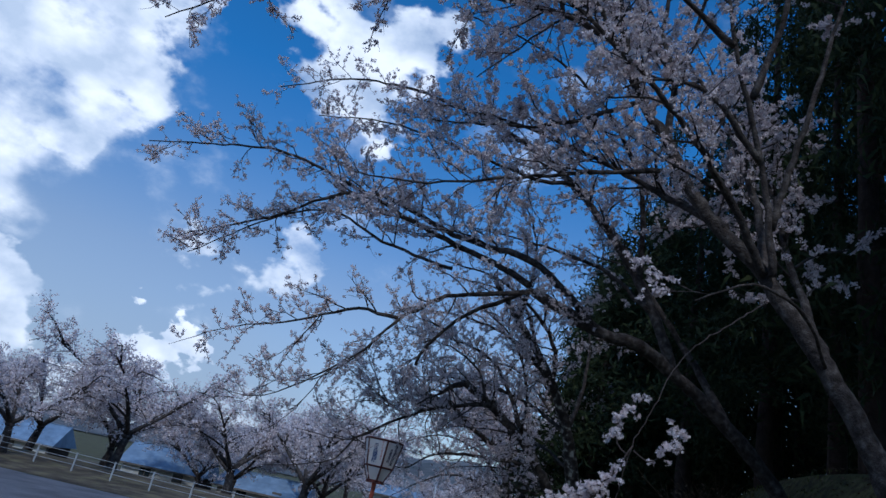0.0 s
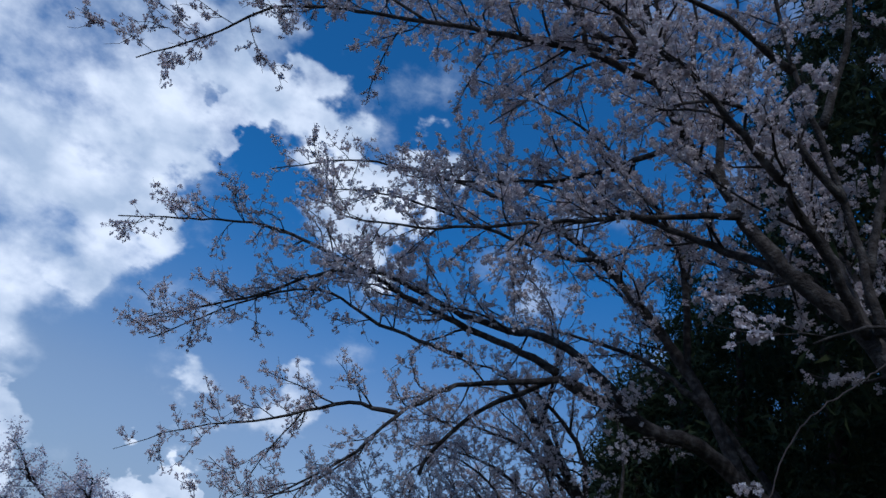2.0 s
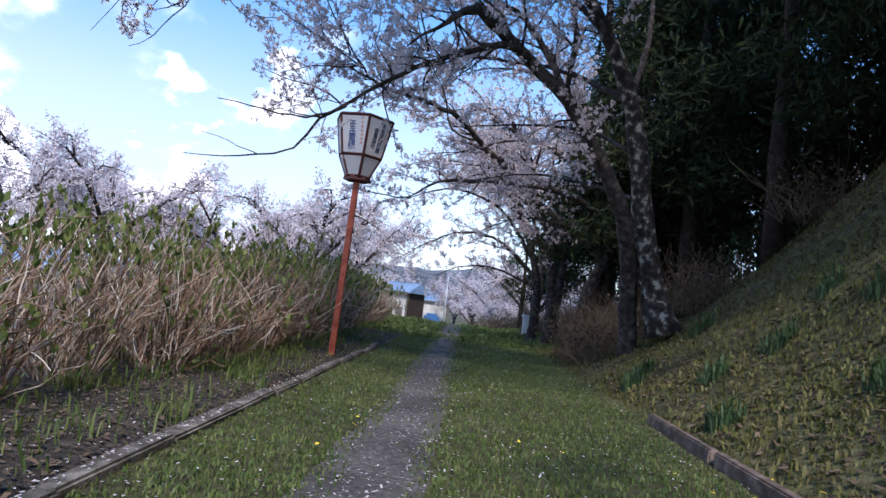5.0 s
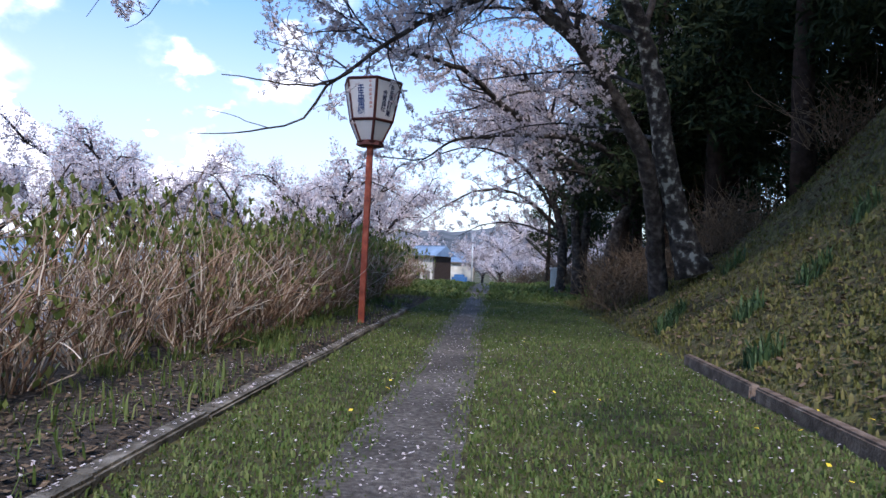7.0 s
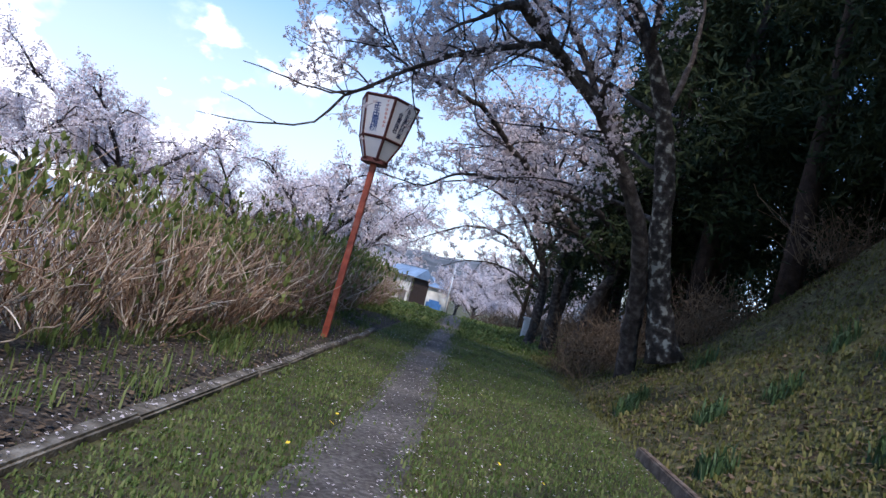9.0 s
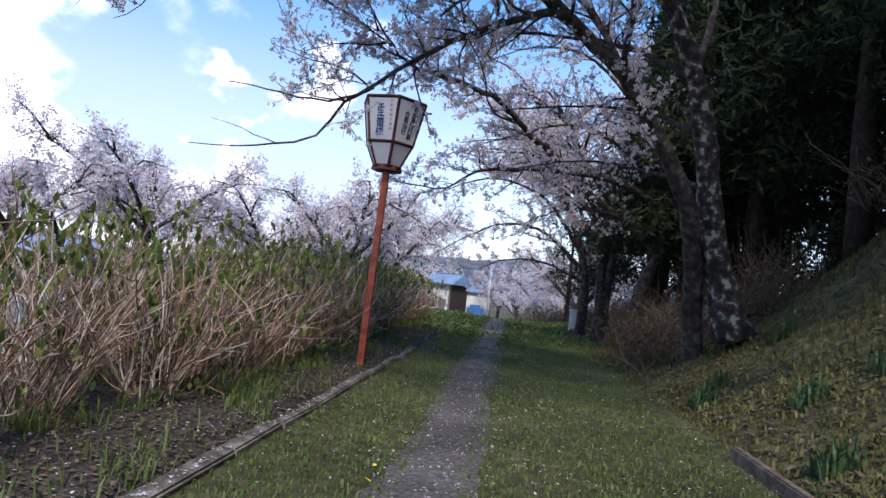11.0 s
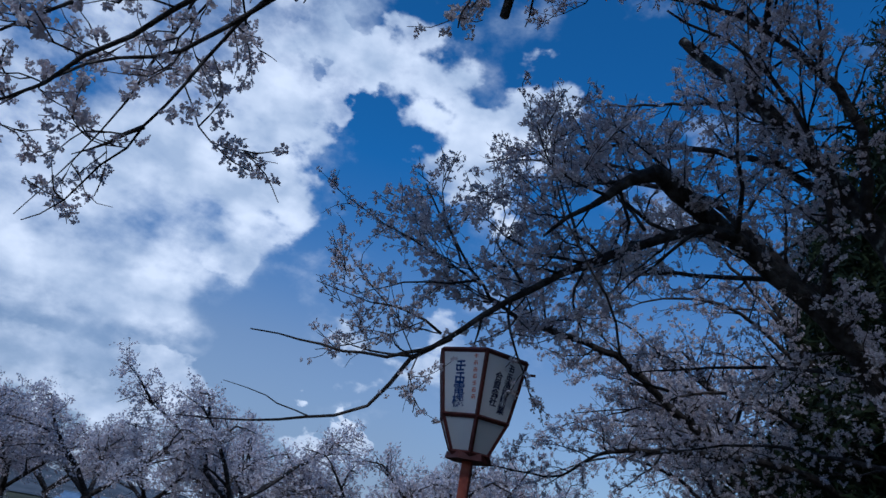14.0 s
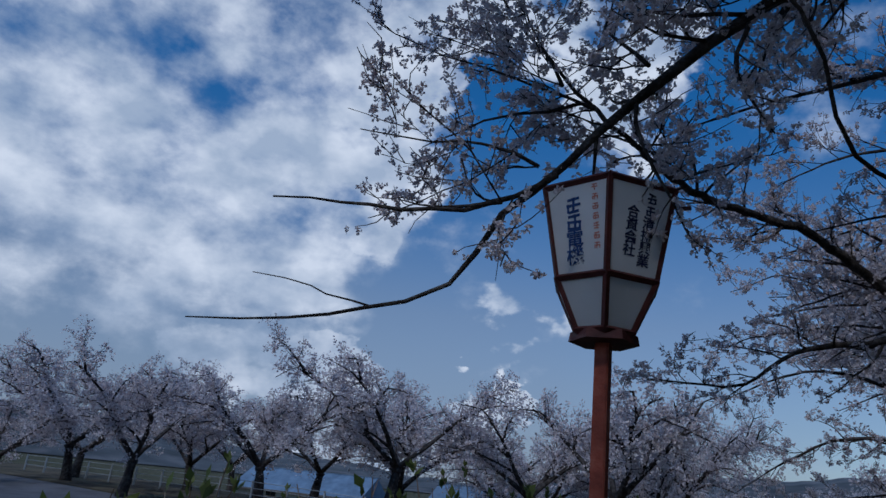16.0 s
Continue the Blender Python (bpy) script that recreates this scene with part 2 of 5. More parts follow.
M_BLUE = mat("blue_sheet", [(0.03, 0.10, 0.24), (0.05, 0.15, 0.33)], 3.0, 0.5, 0.3, 8)
M_WHITE = mat("white_stone", [(0.55, 0.55, 0.53), (0.72, 0.72, 0.70)], 6.0, 0.8, blotch=0.1)
M_GALV = mat("galvanised_post", [(0.35, 0.36, 0.37), (0.50, 0.51, 0.52)], 10.0, 0.5, metallic=0.4)
# far woods greyed and lightened: the distance haze is painted into this colour
M_HILL = mat("hazed_wooded_hill", [(0.065, 0.072, 0.078), (0.10, 0.107, 0.112), (0.165, 0.158, 0.16)], 0.06, 1.0, stops=(0.3, 0.7), blotch=0.3, blotch_scale=0.015)
M_YELLOW = mat("yellow_flower", [(0.75, 0.50, 0.03), (0.85, 0.65, 0.06)], 9.0, 0.7)
M_WATER = mat("pond_water", [(0.02, 0.03, 0.035), (0.03, 0.04, 0.045)], 2.0, 0.12, 0.15, 6)


# ---- mesh helpers ----
def mesh_of(name, verts, faces, material, smooth=False):
    me = bpy.data.meshes.new(name)
    me.from_pydata([tuple(map(float, v)) for v in verts] if not isinstance(verts, np.ndarray) else verts.tolist(), [],
                   faces.tolist() if isinstance(faces, np.ndarray) else faces)
    me.materials.append(material)
    if smooth:
        me.shade_smooth()
    me.update()
    return me


def piece(name, me, parent=None, label="", kind="", m=None):
    ob = new(name, me)
    if parent is not None:
        ob.parent = parent
    if m is not None:
        ob.matrix_basis = m
    return tagged(ob, label, kind=kind)


def part(name, bm, material, parent, label=""):
    me = bpy.data.meshes.new(name)
    bm.to_mesh(me)
    bm.free()
    me.materials.append(material)
    return piece(name, me, parent, label)


def thing(name, label, category, group="", m=None):
    ob = new(name)
    if m is not None:
        ob.matrix_basis = m
    return tagged(ob, label, category, group)


def box(size, at=(0, 0, 0), bevel=0.0):
    bm = bmesh.new()
    bmesh.ops.create_cube(bm, size=1.0, matrix=Matrix.Translation(at) @ Matrix.Diagonal((*size, 1)))
    if bevel:
        bmesh.ops.bevel(bm, geom=bm.edges[:], offset=bevel, segments=2, affect="EDGES")
    return bm


class Tubes:
    """Round tapered tubes along lines, collected for one mesh."""

    def __init__(self):
        self.v, self.f, self.n = [], [], 0

    def add(self, pts, radii, sides):
        pts = np.asarray(pts, float)
        k = len(pts)
        tan = np.gradient(pts, axis=0)
        tan /= np.linalg.norm(tan, axis=1, keepdims=True) + 1e-9
        ref = np.array([0.0, 0.0, 1.0]) if abs(tan[0][2]) < 0.9 else np.array([1.0, 0.0, 0.0])
        a = np.cross(tan, ref)
        a /= np.linalg.norm(a, axis=1, keepdims=True) + 1e-9
        b = np.cross(tan, a)
        ang = np.arange(sides) * 2 * np.pi / sides
        ring = pts[:, None] + np.asarray(radii, float)[:, None, None] * (np.cos(ang)[None, :, None] * a[:, None] + np.sin(ang)[None, :, None] * b[:, None])
        self.v.append(ring.reshape(-1, 3))
        for i in range(k - 1):
            o, q = self.n + i * sides, self.n + (i + 1) * sides
            for j in range(sides):
                jj = (j + 1) % sides
                self.f.append((o + j, o + jj, q + jj, q + j))
        self.f.append(tuple(self.n + (k - 1) * sides + j for j in range(sides)))
        self.f.append(tuple(self.n + sides - 1 - j for j in range(sides)))
        self.n += k * sides

    def mesh(self, name, material, smooth=True):
        return mesh_of(name, np.concatenate(self.v), self.f, material, smooth)


def smooth_line(pts, step=0.25, wobble=0.0, rng=None):
    """A Catmull-Rom line through pts, resampled, with a little wobble."""
    p = np.asarray(pts, float)
    p = np.vstack([2 * p[0] - p[1], p, 2 * p[-1] - p[-2]])
    out = []
    for i in range(1, len(p) - 2):
        n = max(2, int(np.linalg.norm(p[i + 1] - p[i]) / step))
        for s in range(n):
            t = s / n
            out.append(0.5 * (2 * p[i] + (p[i + 1] - p[i - 1]) * t + (2 * p[i - 1] - 5 * p[i] + 4 * p[i + 1] - p[i + 2]) * t * t
                              + (3 * p[i] - p[i - 1] - 3 * p[i + 1] + p[i + 2]) * t ** 3))
    out.append(p[-2])
    out = np.array(out)
    if wobble and rng is not None:
        out[1:-1] += rng.normal(0, wobble, (len(out) - 2, 3))
    return out


def rotations(n, rng):
    q = rng.normal(size=(n, 4))
    q /= np.linalg.norm(q, axis=1, keepdims=True)
    w, x, y, z = q.T
    return np.stack([np.stack([1 - 2 * (y * y + z * z), 2 * (x * y - z * w), 2 * (x * z + y * w)], -1),
                     np.stack([2 * (x * y + z * w), 1 - 2 * (x * x + z * z), 2 * (y * z - x * w)], -1),
                     np.stack([2 * (x * z - y * w), 2 * (y * z + x * w), 1 - 2 * (x * x + y * y)], -1)], 1)


def scatter(proto_v, proto_f, places, sizes, rng, turn=None):
    """Copies of a small prototype at many places, each turned at random, as plain arrays."""
    n = len(places)
    rot = rotations(n, rng) if turn is None else turn
    v = np.einsum("nij,kj->nki", rot, proto_v) * np.asarray(sizes)[:, None, None] + np.asarray(places)[:, None]
    f = proto_f[None] + (np.arange(n) * len(proto_v))[:, None, None]
    return v.reshape(-1, 3), f.reshape(-1, proto_f.shape[1])


def clump(quads, spread, size, seed, slim=1.0):
    """A loose bunch of cupped petals round a point, about 1 unit across."""
    r = np.random.default_rng(seed)
    base = np.array([[-0.5, -0.1, 0.12], [0.0, -0.5, -0.05], [0.5, 0.1, 0.12], [0.0, 0.5, -0.05]]) * size * np.array([1, slim, 1])
    v, f = scatter(base, np.array([[0, 1, 2, 3]]), r.normal(0, spread, (quads, 3)), r.uniform(0.7, 1.2, quads), r)
    return v, f


def flower_proto():
    """Five notched petals round a centre."""
    v, f = [(0, 0, 0)], []
    for k in range(5):
        a = k * 2 * math.pi / 5
        for da, rr, zz in ((-0.45, 0.36, 0.06), (0.0, 0.5, 0.16), (0.45, 0.36, 0.06)):
            v.append((math.cos(a + da) * rr, math.sin(a + da) * rr, zz))
        o = 1 + 3 * k
        f.append((0, o, o + 1, o + 2))
    return np.array(v), np.array(f)


# ---- ground ----
def sstep(a, b, t):
    t = np.clip((np.asarray(t, float) - a) / (b - a), 0, 1)
    return t * t * (3 - 2 * t)


def land(x, y):
    """Height of the ground."""
    x, y = np.asarray(x, float), np.asarray(y, float)
    back = np.minimum(0.9, 0.03 * np.maximum(0, 1 - y) ** 2)
    foot = np.maximum(0, x - 2.08)
    bank = np.minimum(0.55 * foot + 0.115 * foot ** 2, 4.6) * (1 - 0.74 * sstep(8, 21, y)) + 0.06 * np.maximum(0, x - 7)
    bank = np.where(y > 55, bank * (1 - sstep(55, 80, y)), bank)
    left = 0.35 * sstep(28, 37, y - 0.35 * (x + 10)) * sstep(-3.5, -7.5, x) * sstep(60, 46, y)
    bed = 0.06 * sstep(-1.8, -2.0, x) * sstep(-4.6, -4.0, x)
    far = -1.6 * sstep(38, 54, y) - 1.0 * sstep(78, 110, y)
    lump = 0.035 * np.sin(x * 2.3 + 1.1 * np.sin(y * 1.7)) * np.sin(y * 1.9 + x) * sstep(2.1, 3.0, x)
    return back + bank + left + bed + far + lump


def axis(a, b, fine_a, fine_b, step):
    fine = np.arange(fine_a, fine_b + 1e-6, step)
    out_hi = fine_b + np.geomspace(step, b - fine_b, 26)
    out_lo = fine_a - np.geomspace(step, fine_a - a, 26)[::-1]
    return np.concatenate([out_lo, fine, out_hi])


def sheet(xs, ys, lift=0.0):
    gx, gy = np.meshgrid(xs, ys, indexing="ij")
    v = np.stack([gx, gy, land(gx, gy) + lift], -1).reshape(-1, 3)
    nx, ny = len(xs), len(ys)
    i, j = np.meshgrid(np.arange(nx - 1), np.arange(ny - 1), indexing="ij")
    a = (i * ny + j).ravel()
    return v, np.stack([a, a + ny, a + ny + 1, a + 1], -1)


gv, gf = sheet(axis(-1800, 1800, -20, 14, 0.33), axis(-1800, 2200, -8, 40, 0.4))
tagged(piece("ground", mesh_of("ground", gv, gf, M_GRASS, True)), "mown grass ground with a bank rising beside the path", kind="structure")

# the trodden strip: uneven edges
ys_ = np.arange(-7, 52, 0.25)
rng_p = np.random.default_rng(5)
wob = np.convolve(rng_p.normal(0, 0.16, len(ys_) + 8), np.ones(9) / 9, "valid")
wob2 = np.convolve(rng_p.normal(0, 0.16, len(ys_) + 8), np.ones(9) / 9, "valid")
pv, pf = [], []
for k, yy in enumerate(ys_):
    lo, hi = -0.82 + wob[k] * 0.7, -0.16 + wob2[k] * 0.7
    for s in range(5):
        xx = lo + (hi - lo) * s / 4
        pv.append((xx, yy, float(land(xx, yy)) + 0.006 + (0.004 if 0 < s < 4 else -0.006)))
for k in range(len(ys_) - 1):
    for s in range(4):
        a = k * 5 + s
        pf.append((a, a + 1, a + 6, a + 5))
tagged(piece("path", mesh_of("path", np.array(pv), pf, M_PATH, True)), "narrow trodden gravel path strewn with petals", kind="structure")

bv, bf = sheet(np.arange(-4.7, -1.79, 0.18), np.arange(-6, 26, 0.3), 0.008)
tagged(piece("planting_bed", mesh_of("planting_bed", bv, bf, M_SOIL, True)), "dark soil bed with fallen petals along the hedge", kind="structure")
rv, rf = sheet(np.arange(-40, -4.9, 0.9), np.concatenate([np.arange(-60, -12, 4), np.arange(-12, 26.6, 0.4)]), 0.016)
tagged(piece("road", mesh_of("road", rv, rf, M_ROAD, True)), "grey asphalt road behind the hedge", kind="structure")

M_VERGE = mat("dry_verge", [(0.05, 0.038, 0.028), (0.095, 0.075, 0.05), (0.13, 0.115, 0.06)], 1.2, 0.97, 0.8, 30, blotch=0.3)
vv, vf = sheet(np.arange(-60, -4.9, 0.9), np.concatenate([np.arange(26.6, 60, 0.8), np.arange(60, 90, 4)]), 0.02)
tagged(piece("verge", mesh_of("verge", vv, vf, M_VERGE, True)), "brown rough verge beyond the road", kind="structure")

# ---- trees ----
PETALS_NEAR = clump(7, 0.42, 0.5, 1)
PETALS_FAR = clump(3, 0.45, 0.9, 2)


def unit(v):
    return v / (np.linalg.norm(v) + 1e-9)


def shoot(start, way, length, rng, wander=0.18, lift=0.05, steps=6):
    """A wandering shoot from start."""
    pts, d = [np.array(start, float)], unit(np.array(way, float))
    for _ in range(steps):
        d = unit(d + rng.normal(0, wander, 3) + np.array([0, 0, lift]))
        pts.append(pts[-1] + d * length / steps)
    return np.array(pts)


def grow(limbs, seed, label, size=0.05, side=0.22, twig=0.03, bloom=0.042, side_len=1.35, droop=0.0, proto=PETALS_NEAR, trunk_mat=None,
         base=None, group="cherry trees", sides=(9, 4, 3), bare=0.2, sub=0.14, steps=(6, 4)):
    """A cherry tree: limbs are (points, thick, thin, part name); side branches, twigs and blossom grow along them."""
    rng = np.random.default_rng(seed)
    root = np.array(base if base is not None else limbs[0][0][0], float)
    tree = thing("cherry_tree", label, "tree", group, pose(*root))
    br, tw, spots = Tubes(), Tubes(), []
    for pts, r0, r1, nm, *span in limbs:
        thin = span[2] if len(span) > 2 else 1.0
        lo, hi = span[:2] if span else ((0.62, 1.0) if nm == "trunk" else (bare, 1.0))
        line = smooth_line(pts, 0.22 if sides[0] > 6 else 0.6, 0.012, rng) - root
        k = len(line)
        rad = r0 + (r1 - r0) * np.linspace(0, 1, k) ** 0.8
        rad *= 1 + rng.normal(0, 0.05, k)
        if nm == "trunk":
            rad[:3] *= np.array([1.45, 1.2, 1.08])
        t = Tubes()
        t.add(line, rad, sides[0])
        piece(nm, t.mesh(nm, trunk_mat if nm == "trunk" and trunk_mat else M_BARK), tree)
        total = np.linalg.norm(np.diff(line, axis=0), axis=1).sum()
        for s in np.arange(total * lo, total * hi, side * thin * rng.uniform(0.85, 1.15)):
            u = min(k - 2, int(s / total * (k - 1)))
            d = unit(line[u + 1] - line[u])
            out = unit(np.cross(d, rng.normal(size=3)))
            out[2] = out[2] * 0.8 + 0.12 - droop
            ln = side_len * rng.uniform(0.45, 1.15) * (1.15 - 0.55 * s / total) / thin ** 0.6
            b = shoot(line[u], d * 0.75 + out, ln, rng, 0.2, 0.03 - droop * 0.25, steps[0])
            rb = min(rad[u] * 0.5, 0.008 + 0.012 * ln)
            br.add(b, np.linspace(rb, 0.004, len(b)), sides[1])
            spurs = [b[len(b) // 2:]]
            for w in np.arange(0.22 * ln, ln, sub):
                q = min(len(b) - 2, int(w / ln * (len(b) - 1)))
                e = unit(b[q + 1] - b[q]) * 0.9 + unit(rng.normal(size=3)) * 0.75 + np.array([0, 0, 0.12 - droop])
                sl = (rng.uniform(0.25, 0.6) * (1.15 - 0.6 * w / ln)) * min(1.2, ln + 0.25)
                g = shoot(b[q], e, sl, rng, 0.2, 0.03, steps[1])
                tw.add(g, np.linspace(0.006, 0.0025, len(g)), sides[2])
                spurs.append(g)
            for g in spurs:
                gl = np.linalg.norm(np.diff(g, axis=0), axis=1).sum()
                n = max(1, int(gl / (bloom * 3.0)))
                f = rng.uniform(0.1, 1.0, n) * (len(g) - 1.001)
                i0 = f.astype(int)
                heart = g[i0] + (g[i0 + 1] - g[i0]) * (f - i0)[:, None] + rng.normal(0, twig * 0.9, (n, 3))
                spots.append(np.repeat(heart, 3, 0) + rng.normal(0, twig * 0.75, (3 * n, 3)))
    spots = np.concatenate(spots)
    piece("branchwork", br.mesh("branchwork", M_BARK), tree, kind="stuff")
    piece("twigwork", tw.mesh("twigwork", M_TWIG), tree, kind="stuff")
    v, f = scatter(proto[0], proto[1], spots, rng.uniform(0.7, 1.3, len(spots)) * size, rng)
    piece("blossom", mesh_of("blossom", v, f, M_PETAL), tree, "pale pink cherry blossom in full bloom", "stuff")
    return tree


# old leaning tree beside the lamp
grow([
    ([(3.49, 12.15, 0.96), (3.29, 12.1, 1.49), (2.99, 11.9, 2.41), (2.81, 11.75, 3.18), (2.62, 11.6, 4), (2.36, 11.5, 4.91), (1.83, 11.3, 5.95), (1.29, 11.17, 6.72), (0.68, 11, 7.39), (-0.1, 11, 8.36)], 0.25, 0.06, "trunk"),
    ([(3.07, 12.9, 0.38), (2.94, 12.6, 1.12), (2.69, 12, 2.2), (2.29, 11.3, 3.08), (1.57, 10.8, 3.98), (1.17, 10.45, 4.45), (0.67, 10.15, 4.75), (0.2, 9.84, 5.04), (-0.2, 9.5, 5.22), (-0.41, 9.2, 5.24)], 0.19, 0.08, "limb", 0.55, 0.95),
    ([(0.33, 9.9, 4.95), (0.01, 9.6, 4.92), (-0.44, 9.7, 4.78), (-1.01, 9.85, 4.63), (-1.68, 10, 4.3), (-2.18, 10.1, 3.96), (-2.63, 10.12, 3.62), (-2.95, 10, 3.13), (-3.43, 9.75, 2.91), (-3.81, 9.45, 2.78), (-4.24, 9, 2.68)], 0.06, 0.005, "limb", 0.04, 0.5, 0.9),
    ([(-2.25, 10.1, 3.89), (-2.49, 10, 3.71), (-2.77, 9.8, 3.57), (-3.15, 9.6, 3.54), (-3.49, 9.4, 3.54), (-3.9, 9.2, 3.55)], 0.026, 0.006, "limb", 0.2, 0.5, 1.8),
    ([(-0.41, 9.2, 5.21), (-0.7, 9.15, 5.05), (-0.9, 9.15, 4.87), (-1.31, 9.2, 4.58)], 0.07, 0.012, "limb"),
    ([(1.84, 11.3, 5.85), (1.6, 10.6, 6.9), (0.7, 10.2, 7.71), (-0.18, 10.1, 8.15), (-1.43, 10, 8.3)], 0.07, 0.015, "limb"),
    ([(1.22, 10.5, 4.4), (0.79, 11.2, 5.53), (0.07, 11.6, 6.46), (-1.01, 11.9, 6.81), (-2.37, 12, 6.95)], 0.07, 0.015, "limb"),
    ([(2.36, 11.5, 4.91), (2.7, 12, 6.17), (2.83, 12.5, 7.51), (2.59, 12.6, 8.65)], 0.07, 0.02, "limb", 0.85, 1.0, 2.0),
    ([(-3.38, 9.78, 2.92), (-3.67, 9.65, 2.98), (-3.92, 9.5, 3.07), (-4.16, 9.4, 3.1)], 0.008, 0.003, "shoot", 1.0, 1.0),
    ([(-0.21, 10.6, 3.69), (-0.54, 9.8, 3.59), (-0.75, 9.1, 4), (-1.02, 9, 4.47), (-1.49, 9, 5.74)], 0.014, 0.005, "shoot", 0.7, 1.0),
    ([(1.83, 11.3, 5.95), (0.93, 11.6, 6.88), (-0.26, 12, 7.41), (-1.62, 12.2, 7.55), (-2.77, 12.2, 7.32)], 0.06, 0.012, "limb"),
    ([(1.29, 11.17, 6.72), (0.88, 12, 8.02), (-0.12, 12.8, 8.75), (-1.28, 13, 8.9)], 0.06, 0.012, "limb"),
    ([(2.36, 11.5, 4.91), (1.37, 12.2, 5.54), (0.19, 12.8, 5.88), (-0.98, 13, 5.94), (-2.15, 13, 5.7)], 0.06, 0.008, "limb", 0.25, 1.0, 1.3),
    ([(2.62, 11.6, 4), (1.8, 12.6, 4.59), (0.62, 13.4, 4.83), (-0.74, 13.6, 4.68)], 0.05, 0.008, "limb", 0.3, 1.0, 1.5),
    ([(0.68, 11, 7.34), (0.85, 10.2, 8.76), (0.42, 9.6, 9.85), (-0.56, 9.4, 10.55)], 0.05, 0.012, "limb"),
    ([(2.81, 11.75, 3.18), (2.03, 12.8, 3.62), (0.85, 13.6, 3.86), (-0.41, 13.9, 3.62)], 0.05, 0.008, "limb", 0.35, 1.0, 1.5),
    ([(0.2, 9.84, 4.99), (-0.09, 10.4, 5.79), (-0.89, 10.8, 6.33), (-2.06, 10.9, 6.49)], 0.04, 0.01, "limb"),
    ([(1.17, 10.45, 4.45), (1.07, 9.8, 5.54), (0.55, 9.4, 6.47), (-0.33, 9.2, 7.1)], 0.045, 0.01, "limb"),
    ([(-2.16, 10.6, 4.67), (-2.97, 10.4, 5.1), (-3.62, 10.3, 5.43), (-4.11, 10.2, 5.78)], 0.016, 0.004, "limb", 0.12, 1.0, 1.5),
    ([(-2.22, 10.5, 4.68), (-2.66, 10.3, 4.56), (-3.1, 10.2, 4.44), (-3.36, 10.1, 4.29)], 0.016, 0.004, "limb", 0.12, 1.0, 1.5),
    ([(-2.3, 9.9, 3.86), (-2.65, 9.8, 4.04), (-3.02, 9.7, 4.08), (-3.58, 9.6, 4.22)], 0.016, 0.004, "limb", 0.12, 1.0, 1.5),
    ([(-2.35, 10.4, 4.8), (-2.52, 10.4, 5.17), (-2.71, 10.3, 5.69), (-2.52, 10.2, 6.16)], 0.016, 0.004, "limb", 0.12, 1.0, 1.5),
    ([(-2.5, 9.8, 3.59), (-2.95, 9.8, 3.63), (-3.21, 9.7, 3.65)], 0.016, 0.004, "limb", 0.12, 1.0, 1.5),
    ([(-1.57, 9.8, 4.39), (-1.91, 10, 4.93), (-1.9, 10.2, 5.36), (-2.1, 10.3, 5.88)], 0.016, 0.004, "limb", 0.12, 1.0, 1.5),
    ([(-0.83, 9.6, 4.6), (-1.31, 9.8, 5.08), (-1.67, 10, 5.46), (-1.99, 10.2, 5.61)], 0.016, 0.004, "limb", 0.12, 1.0, 1.5),
    ([(-1.04, 9.6, 4.69), (-1.3, 9.8, 5.49), (-1.79, 10, 6.52)], 0.016, 0.004, "limb", 0.12, 1.0, 1.5),
    ([(-0.47, 9.4, 4.77), (-0.89, 9.8, 5.6), (-1.18, 10, 6.28), (-1.48, 10.2, 7.06)], 0.016, 0.004, "limb", 0.12, 1.0, 1.5),
], 11, "old leaning cherry tree in bloom, lichen on its trunk", trunk_mat=M_LICHEN, size=0.05, side=0.19, bloom=0.034, side_len=1.3, base=(3.58, 12.15, float(land(3.58, 12.15)) - 0.1))

